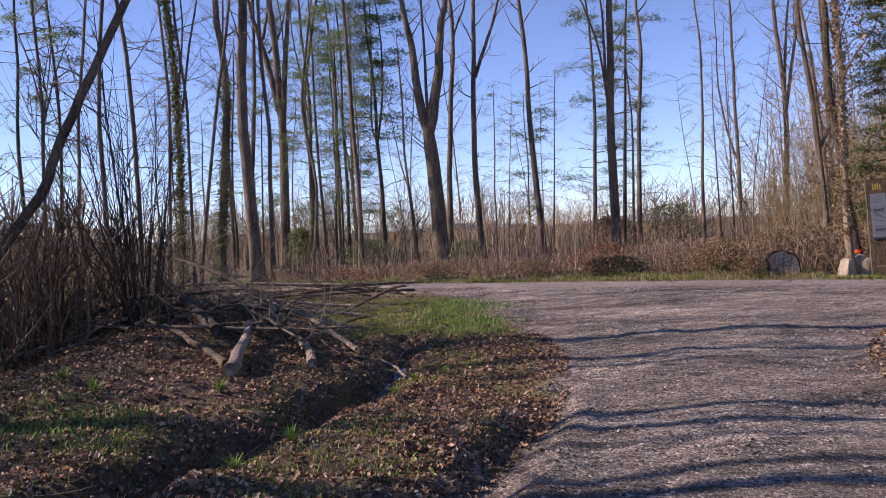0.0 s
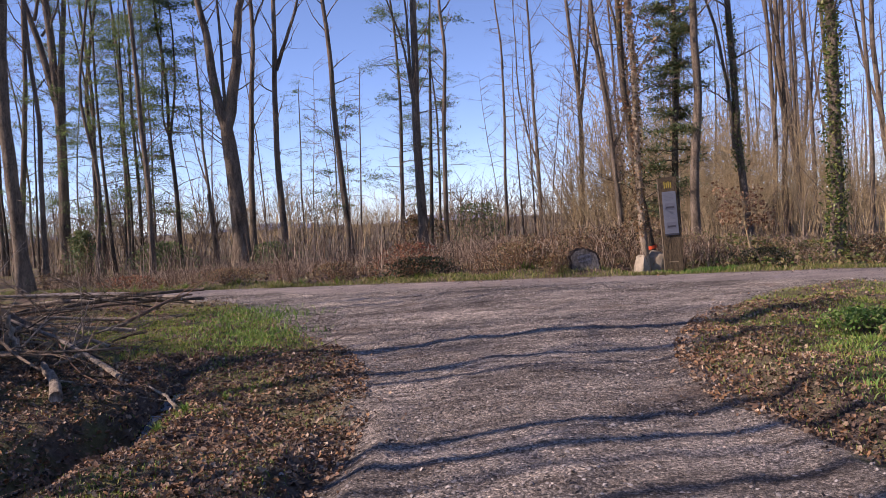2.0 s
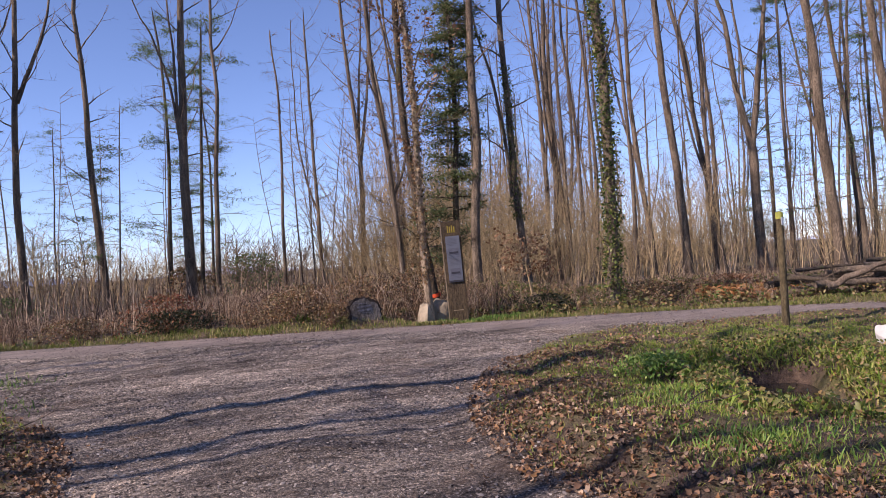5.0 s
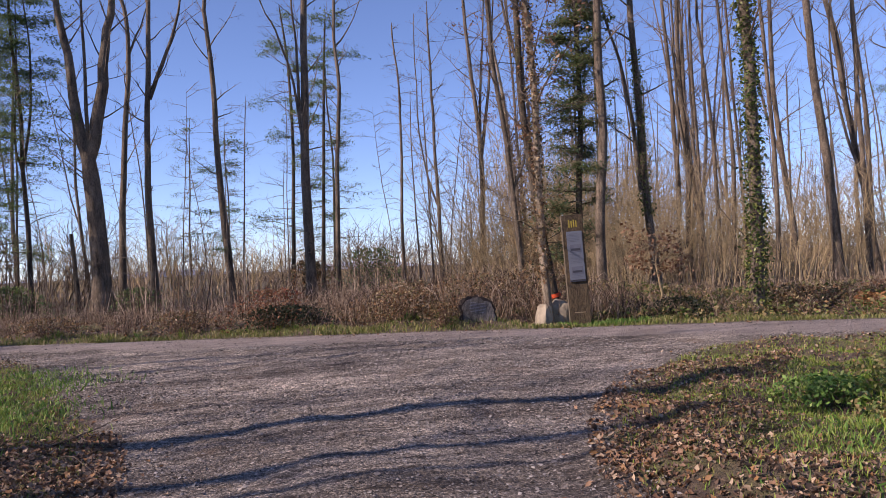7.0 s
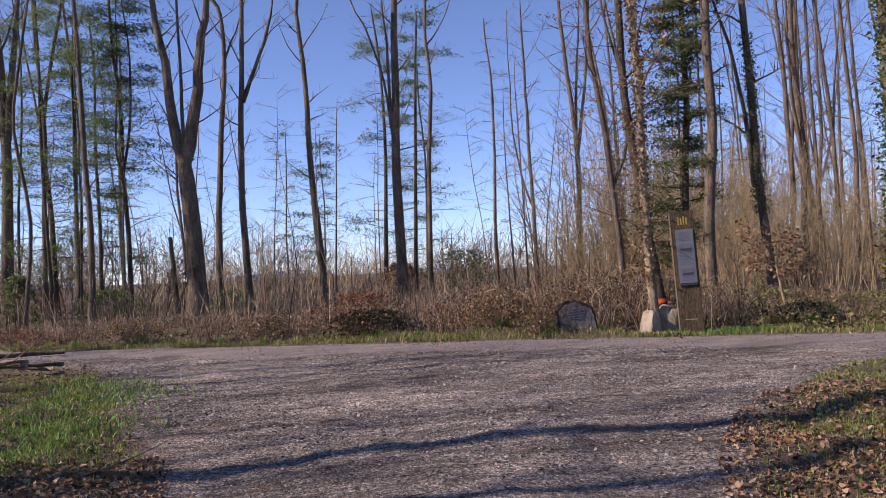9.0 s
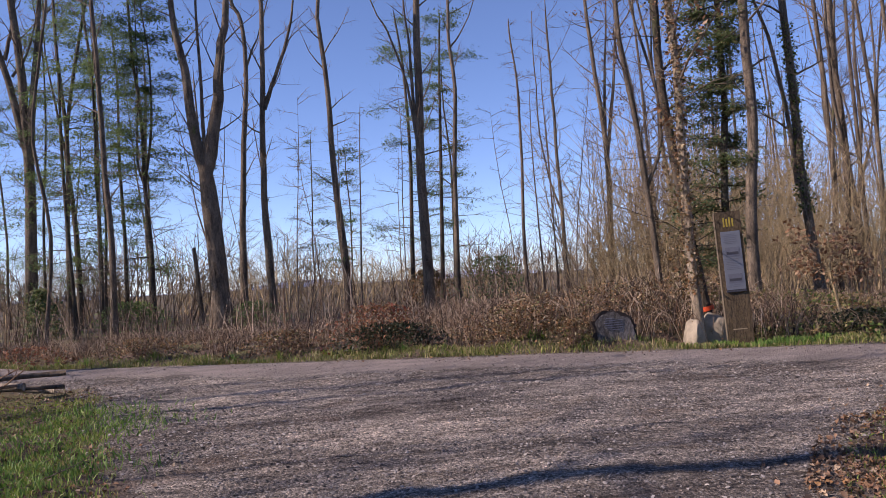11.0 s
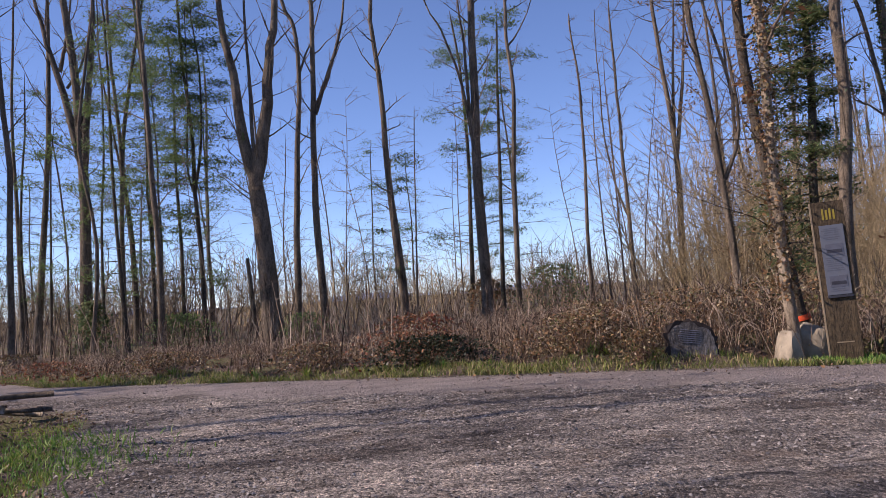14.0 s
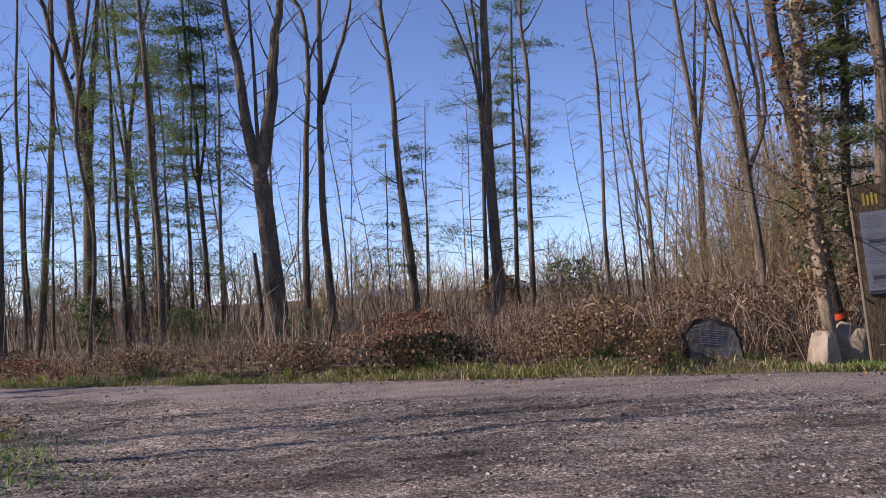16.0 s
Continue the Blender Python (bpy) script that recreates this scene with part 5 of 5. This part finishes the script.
# timber pile beyond the crossing road
for k in range(44):
    x, y = 16.6 + rnd.uniform(-1.0, 3.4), 14.0 + rnd.uniform(-0.8, 0.9)
    a = rnd.gauss(-0.6, 0.35)
    L = rnd.uniform(1.2, 3.0)
    r = rnd.uniform(0.035, 0.11)
    ground_log(x, y, x + math.cos(a) * L, y + math.sin(a) * L, r, rnd.choice([DEADWOOD, BARK_DARK, BARK_GREY]), rnd.uniform(0, 0.65), rnd.uniform(0, 0.65), twigs=2,
               label="rough dark log stacked on the roadside timber pile", category="log")

white = rock("pale_block", 0.27, 0.24, 0.36, plain("white_stone", (0.42, 0.42, 0.40)), 8, "small whitish stone standing in the grass", "stone")
white.matrix_world = pose(10.55, 8.8, hz(10.55, 8.8) - 0.06, 0, 6, 10)
ground_log(6.05, 19.2, 6.35, 19.0, 0.045, BOARD_EDGE, 0.50, 0.70, label="split pale timber end sticking out of the brambles", category="log")

# thicket on the near side, left of the track

STEMS = thicket_proto(13, 4.2, 0.35, 8)
for x, y, s in ((-3.7, 10.4, 1.0), (-4.1, 10.9, 0.9), (-3.5, 10.1, 0.7)):
    thicket(x, y, s, STEMS, BARK_DARK, "many-stemmed bare hazel clump beside the brushwood", 0.8)
LOW = thicket_proto(20, 2.4, 1.2, 9)
# The first four bushes stand out of view, added to shade the ditch side.
for x, y, s in ((-5.2, 6.8, 0.9), (-5.7, 5.6, 1.1), (-6.4, 7.7, 1.1), (-5.1, 7.7, 0.8), (-5.4, 9.4, 0.9), (-5.3, 10.6, 1.0), (-6.8, 9.8, 1.1), (-5.0, 11.6, 0.8), (-7.2, 11.4, 1.2)):
    thicket(x, y, s, LOW, BARK_GREY, "dense tangled bare bush at the wood's edge", 1.3)
for k in range(22):
    x, y = rnd.uniform(-11.5, -4.9), rnd.uniform(9.5, 18)
    thicket(x, y, rnd.uniform(0.5, 1.15), LOW, rnd.choice([TWIG, TWIG_TAN, TWIG_RED]), "dense tangled bare bush at the wood's edge", 1.2)

# ---- shrubs of their own ----


def leafy_shrub(x, y, w, d, h, mat, n, size, label, stems=TWIG_RED):
    root = new("shrub")
    root.location = (x, y, hz(x, y))
    tagged(root, label, "shrub")
    g = Geo()
    for k in range(26):
        a = rnd.uniform(0, math.tau)
        way = (math.cos(a) * rnd.uniform(0.1, 0.9) * w, math.sin(a) * rnd.uniform(0.1, 0.9) * d, h)
        branch(g, (math.cos(a) * w * 0.1, math.sin(a) * d * 0.1, -0.05), way, h * rnd.uniform(0.6, 1.1), 0.008, 1, 4, 0.2)
    g.build("twigwork", stems, root)
    g = Geo()
    for k in range(n):
        a, q, t = rnd.uniform(0, math.tau), rnd.random() ** 0.45, rnd.random() ** 0.8
        k2 = math.sqrt(max(0.05, 1 - (t * 0.95) ** 2)) * (1 + 0.25 * math.sin(3 * a + x) + 0.15 * math.sin(7 * a))
        leaf_at(g, (math.cos(a) * q * w * k2, math.sin(a) * q * d * k2, 0.03 + t * h), rnd.uniform(0.6, 1.3) * size)
    g.build("foliage", mat, root, smooth=False)
    return root


leafy_shrub(3.95, 18.6, 0.95, 0.5, 0.42, DARK_LEAF, 2200, 0.05, "low dark evergreen bramble bush at the grassy verge")
leafy_shrub(3.75, 18.8, 0.95, 0.5, 0.72, RED_LEAF, 1300, 0.055, "low shrub with rusty red withered leaves")
leafy_shrub(5.9, 17.7, 1.0, 0.5, 0.55, BRAMBLE, 2000, 0.045, "rounded brown bramble bush at the verge")
leafy_shrub(6.3, 18.3, 0.8, 0.6, 0.75, BRAMBLE, 1800, 0.045, "rounded brown bramble bush at the verge")
leafy_shrub(2.2, 19.5, 0.9, 0.5, 0.42, BRAMBLE, 1400, 0.045, "rounded brown bramble bush at the verge")
leafy_shrub(11.0, 16.6, 0.9, 0.6, 0.42, DARK_LEAF, 1800, 0.05, "low green ivy mound behind the verge")
leafy_shrub(-0.2, 20.6, 0.9, 0.4, 0.35, BRAMBLE, 1300, 0.045, "low brown bramble mound at the grassy verge")
leafy_shrub(-2.6, 22.2, 1.0, 0.5, 0.4, RED_LEAF, 700, 0.055, "low shrub with rusty red withered leaves")
leafy_shrub(16.8, 17.0, 1.5, 0.8, 0.35, DEAD_LEAF, 2200, 0.07, "low patch of orange withered fern leaves")
leafy_shrub(14.6, 16.6, 1.4, 0.7, 0.3, BRAMBLE, 1600, 0.06, "low brown-green bramble mound under the trees")
leafy_shrub(13.3, 16.2, 1.2, 0.8, 0.5, BRAMBLE, 1500, 0.05, "low brown-green bramble mound under the trees")
leafy_shrub(9.3, 18.9, 1.4, 0.8, 0.75, BRAMBLE, 2400, 0.05, "high bramble bank behind the boulder")
leafy_shrub(6.45, 17.05, 0.38, 0.3, 0.42, BRAMBLE, 700, 0.04, "small brown bramble beside the memorial slab")
leafy_shrub(7.5, 18.4, 1.1, 0.8, 0.85, BRAMBLE, 2600, 0.045, "high bramble bank behind the memorial slab")
leafy_shrub(11.7, 42, 2.2, 1.6, 2.4, NEEDLES, 1700, 0.13, "dark evergreen bush far back among bare trees")
leafy_shrub(9.4, 46, 1.6, 1.5, 2.0, BRAMBLE, 2200, 0.15, "dull brown bush far back among bare trees")
leafy_shrub(-6.8, 38, 0.75, 0.75, 1.9, NEEDLES, 1800, 0.14, "small dark young evergreen among bare trunks")
leafy_shrub(-3.6, 38, 1.5, 0.9, 1.2, NEEDLES_LIGHT, 1600, 0.11, "yellow-green low bush among bare trunks")
leafy_shrub(1.0, 37, 1.2, 0.9, 1.0, NEEDLES_LIGHT, 900, 0.10, "sparse yellow-green bush beside a forked trunk")
leafy_shrub(-5.9, 29.0, 1.2, 0.7, 0.5, BRAMBLE, 1200, 0.06, "low brown bramble mound under the trees")
leafy_shrub(7.3, 9.3, 0.5, 0.4, 0.22, GRASS_LUSH, 900, 0.05, "low green weeds at the edge of the pond")
tree("beech", 8.93, 17.45, 0.095, ((0, 0, -0.3), (-0.10, 0, 0.7), (-0.32, 0, 2.0), (-0.5, 0.1, 4.0), (-0.55, 0.1, 6.0)), top=10, mat=BARK_DARK, label="dark leaning tree behind the boulder with an orange paint band")
copper = new("shrub")
copper.location = (11.6, 18.0, hz(11.6, 18.0))
tagged(copper, "small spreading young tree with withered copper leaves behind the board", "shrub")
g, lv = Geo(), Geo()
g.tube([(0.15, 0, -0.05), (0.05, 0, 0.5), (-0.05, 0, 1.0), (-0.02, 0, 1.4)], [0.03, 0.027, 0.022, 0.014], 7)
for k in range(16):
    a, boughs = rnd.uniform(0, math.tau), []
    branch(g, (-0.04, 0, rnd.uniform(0.8, 1.4)), (math.cos(a), math.sin(a), rnd.uniform(0.0, 0.8)), rnd.uniform(0.5, 0.95), 0.009, 1, 5, 0.2, 0.0, boughs)
    for p in boughs:
        for m in range(3):
            leaf_at(lv, Vector(p) + Vector((rnd.gauss(0, 0.05), rnd.gauss(0, 0.05), rnd.gauss(-0.04, 0.05))), rnd.uniform(0.06, 0.11))
g.build("stem", TWIG_TAN, copper)
lv.build("foliage", DEAD_LEAF, copper, smooth=False)
band = Geo()
band.tube([(-0.045, 0, 0.40), (-0.062, 0, 0.47)], [0.122, 0.118], 14)
bo = band.build("paint_band", plain("orange_paint", (0.65, 0.09, 0.03), 0.6, 0.3, 40), None, label="orange paint mark on a trunk", category="paint mark")
bo.location = (8.93, 17.45, 0.02)

# ---- litter, stones and grass ----
pts = random_points(44000, -9, 14.5, 1.5, 18, lambda x, y, d: (d < -0.05 + 0.5 * (rs.rand(len(x)) < 0.08)) & (~beyond(x, y)) & (rs.rand(len(x)) < np.where(x < 1.5, np.where(y < 11.5, 1.0, 0.75), np.where(d > -1.3, 0.9, 0.5))))
scatter("leaf_litter", leaf_protos(), pts, rs.uniform(0.022, 0.06, len(pts)), LITTER, "fallen brown oak and beech leaves", "leaf litter", tilt=0.5, lift=0.012)
pts = random_points(36000, -4.8, 1.6, 3, 11, lambda x, y, d: (d < 0.1) & (rs.rand(len(x)) < 0.3 + 0.7 * density(x * 3, y * 3)))
scatter("leaf_litter", leaf_protos(), pts, rs.uniform(0.022, 0.062, len(pts)), LITTER, "thick fallen brown leaves beside the ditch", "leaf litter", tilt=0.6, lift=0.014)
pts = random_points(9000, 3.8, 9, 4, 11.5, lambda x, y, d: (d < 0.15) & (d > -1.4) & (rs.rand(len(x)) < 0.3 + 0.7 * density(x * 3, y * 3)))
scatter("leaf_litter", leaf_protos(), pts, rs.uniform(0.025, 0.065, len(pts)), LITTER, "thick fallen brown leaves along the track edge", "leaf litter", tilt=0.6, lift=0.014)
pts = random_points(9000, -12, 20, 12, 27, lambda x, y, d: (d < -0.9) & beyond(x, y))
scatter("leaf_litter", leaf_protos(), pts, rs.uniform(0.06, 0.12, len(pts)), LITTER, "fallen brown leaves under the undergrowth", "leaf litter", tilt=0.5, lift=0.012)
pts = random_points(38000, -2, 13, 4, 19.5, lambda x, y, d: (d > -0.25) & (rs.rand(len(x)) < (0.45 + 0.45 * rough_field(x, y, 2.2)) * np.where(seg_distance(x, y, FAR_EDGE) < 1.6, 0.25, 1.0)))


def stone_material():
    m, nt, b = material("gravel_stone", 0.9)
    c = ramp(nt, island(nt), (0.1, (0.05, 0.044, 0.04)), (0.55, (0.18, 0.16, 0.148)), (0.97, (0.36, 0.33, 0.30)))
    nt.links.new(c, b.inputs["Base Color"])
    return m


GRAVEL = stone_material()
scatter("gravel", stone_protos(), pts, 0.013 + 0.034 * rs.rand(len(pts)) ** 4, GRAVEL, "loose grey crushed stones on the track", "gravel", tilt=0.25)

TUFT = [(0.46, 12.04, 0.55), (0.3, 11.0, 0.7), (-0.2, 12.6, 0.9), (-1.4, 13.6, 1.2), (0.6, 13.2, 0.7), (-0.6, 11.6, 1.0), (-1.6, 12.6, 1.2), (0.0, 13.9, 0.5), (-0.9, 15.4, 0.8), (-1.5, 12.0, 0.8), (0.2, 9.4, 0.35), (-0.35, 8.3, 0.4), (-0.2, 6.0, 0.5), (-0.6, 5.0, 0.5), (-1.0, 3.9, 0.6), (-2.2, 5.6, 0.3), (-3.0, 6.4, 0.4),
        (7.0, 9.2, 0.9), (8.6, 10.8, 1.1), (6.4, 8.2, 0.7), (5.7, 7.2, 0.6), (5.3, 6.0, 0.5), (9.8, 10.4, 1.2), (11.5, 10.6, 1.1), (13, 10.2, 1.0), (6.6, 10.0, 0.6), (9.0, 9.0, 1.0), (5.2, 4.9, 0.6), (10.6, 9.0, 1.0)]


def grassiness(x, y):
    g = np.zeros(np.shape(x))
    for cx, cy, r in TUFT:
        g = np.maximum(g, np.exp(-((x - cx) ** 2 + (y - cy) ** 2) / (r * r)))
    return g


pts = random_points(96000, -4, 14.5, 2.5, 17.5, lambda x, y, d: (d < -0.05) & (~beyond(x, y)) & (rs.rand(len(x)) < grassiness(x, y) * np.clip(1.7 * density(x * 5, y * 5) - 0.35, 0.05, 1) + np.where(x > 3.8, 0.10, 0.02)) & (seg_distance(x, y, POND_RIGHT) > 0.45))
scatter("grass", blade_protos(), pts, rs.uniform(0.02, 0.065, len(pts)), GRASS, "short yellow-green winter grass on the verges", "grass", tilt=0.35)
pts = random_points(36000, -9, 19, 9, 30, lambda x, y, d: (d < 0.08) & (d > -1.2 - 0.3 * np.sin(x)) & beyond(x, y) & (rs.rand(len(x)) < np.exp(-(d / 0.7) ** 2) * np.clip(1.9 * density(x * 3, y * 3) - 0.5, 0.22, 1)))
scatter("grass", blade_protos(width=0.07), pts, rs.uniform(0.03, 0.12, len(pts)), GRASS_DULL, "strip of dull winter grass along the far edge of the road", "grass", tilt=0.35)
k = 2600
a, q = rs.uniform(0, math.tau, k), rs.rand(k) ** 0.5
px, py = 9.25 + np.cos(a) * q * 0.75 , 16.3 - np.cos(a) * q * 0.3 + np.sin(a) * q * 0.2
scatter("grass", blade_protos(width=0.07), np.stack([px, py, height(px, py)], -1), rs.uniform(0.07, 0.17, k), GRASS_LUSH, "lush green grass tuft at the foot of the board", "grass", tilt=0.35)
k = 6000
which = rs.randint(0, 9, k)
cx = np.array([0.5, 0.05, 0.4, 0.2, -0.1, 6.2, 7.6, 5.4, -2.6])[which]
cy = np.array([13.6, 14.5, 12.0, 11.3, 12.9, 7.8, 9.6, 6.3, 6.2])[which]
px, py = cx + rs.normal(0, 0.38, k), cy + rs.normal(0, 0.3, k)
scatter("grass", blade_protos(), np.stack([px, py, height(px, py)], -1), rs.uniform(0.04, 0.11, k), GRASS_LUSH, "fresh green grass tufts", "grass", tilt=0.4)
pts = random_points(700, -9, 13, 2.5, 18, lambda x, y, d: (d < -0.1) & (~beyond(x, y)))
tw = [tube_arrays(wander((0, 0, 0), (1, 0, 0.05), 1.0, 3, 0.25), [0.012, 0.010, 0.008, 0.004], 3) for _ in range(6)]
scatter("twig_litter", tw, pts, rs.uniform(0.15, 0.6, len(pts)), DEADWOOD, "small dry twigs scattered on the ground", "twigs", tilt=0.08, lift=0.02)
pts = random_points(60, 0.5, 9, 5, 18, lambda x, y, d: d > 0.2)
scatter("twig_litter", tw, pts, rs.uniform(0.10, 0.30, len(pts)), BARK_DARK, "a few dark twigs lying on the gravel", "twigs", tilt=0.04, lift=0.01)


pts = random_points(5200, 6.2, 10.2, 6.2, 10.6, lambda x, y, d: (d < -0.6) & (seg_distance(x, y, POND_RIGHT) > 0.45) & (seg_distance(x, y, POND_RIGHT) < 1.2))
pts[:, 2] += rs.rand(len(pts)) ** 2 * 0.16
scatter("pond_weeds", leaf_protos(), pts, rs.uniform(0.03, 0.075, len(pts)), COVER, "low green weeds and leaves around the dark pool", "undergrowth", tilt=0.8)
pts = random_points(4200, 6.2, 10.6, 6.0, 10.8, lambda x, y, d: (d < -0.6) & (seg_distance(x, y, POND_RIGHT) > 0.48) & (seg_distance(x, y, POND_RIGHT) < 1.1))
scatter("grass", blade_protos(), pts, rs.uniform(0.06, 0.17, len(pts)), GRASS, "longer sedgy grass around the dark pool", "grass", tilt=0.4)

# ---- single stones and sedge clumps ----
SP = [mesh_object("stone", np.array(v, float), np.array(f, int), GRAVEL) for v, f in stone_protos(4)]
for k, o in enumerate(SP):
    tagged(o, "loose grey stone lying on the gravel track", "stone", "stones on the track")
spots = random_points(90, 0.2, 9, 4.5, 17.5, lambda x, y, d: d > 0.1)
for k, (x, y, z) in enumerate(spots):
    s = rnd.uniform(0.03, 0.06)
    m = Matrix.Translation((x, y, z + 0.002)) @ Matrix.Rotation(rnd.uniform(0, math.tau), 4, "Z") @ Matrix.Diagonal((s, s, s * 0.9, 1))
    if k < 4:
        SP[k].matrix_basis = m
    else:
        c = copy_thing(SP[k % 4], m)
        c.matrix_basis = m


def sedge(x, y, size, mat, label, n=70):
    g = Geo()
    for k in range(n):
        a, L = rnd.uniform(0, math.tau), size * rnd.uniform(0.5, 1.1)
        c, s = math.cos(a), math.sin(a)
        w = 0.006 + size * 0.012
        lean = rnd.uniform(0.15, 0.9)
        row = []
        for t in (0, 0.35, 0.7, 1.0):
            r, z = L * lean * t ** 1.4, L * (t - 0.55 * lean * t * t)
            ww = w * (1 - t * 0.9)
            row.append(((c * r - s * ww, s * r + c * ww, z), (c * r + s * ww, s * r - c * ww, z)))
        o = len(g.v)
        for p, q in row:
            g.v += [p, q]
        for i in range(3):
            g.f += [(o + 2 * i, o + 2 * i + 1, o + 2 * i + 3), (o + 2 * i, o + 2 * i + 3, o + 2 * i + 2)]
    ob = g.build("grass_clump", mat, None, smooth=False, label=label, category="grass")
    ob.location = (x, y, hz(x, y) - 0.01)
    return ob


for x, y, s in ((-1.9, 7.4, 0.28), (-1.1, 4.9, 0.25), (-0.9, 5.6, 0.26), (-2.9, 7.1, 0.3), (-0.35, 7.7, 0.2), (-0.2, 8.3, 0.2), (0.1, 8.9, 0.16), (-3.4, 7.6, 0.28), (-1.5, 4.2, 0.3)):
    sedge(x, y, s * 0.62, GRASS_LUSH, "clump of long green grass at the leafy ditch edge")
for x, y, s in ((7.6, 7.0, 0.35), (6.9, 5.7, 0.3), (8.0, 9.2, 0.3), (8.4, 9.8, 0.28)):
    sedge(x, y, s, GRASS, "clump of yellowing sedge leaves beside the pond", 90)
for k in range(26):
    t = rnd.random()
    x = -3 + 14 * t
    y = float(np.interp(x, [p[0] for p in FAR_EDGE], [p[1] for p in FAR_EDGE])) + rnd.uniform(0.25, 0.8)
    sedge(x, y, rnd.uniform(0.14, 0.26), rnd.choice([GRASS, GRASS_LUSH]), "tuft of winter grass on the road verge", 45)
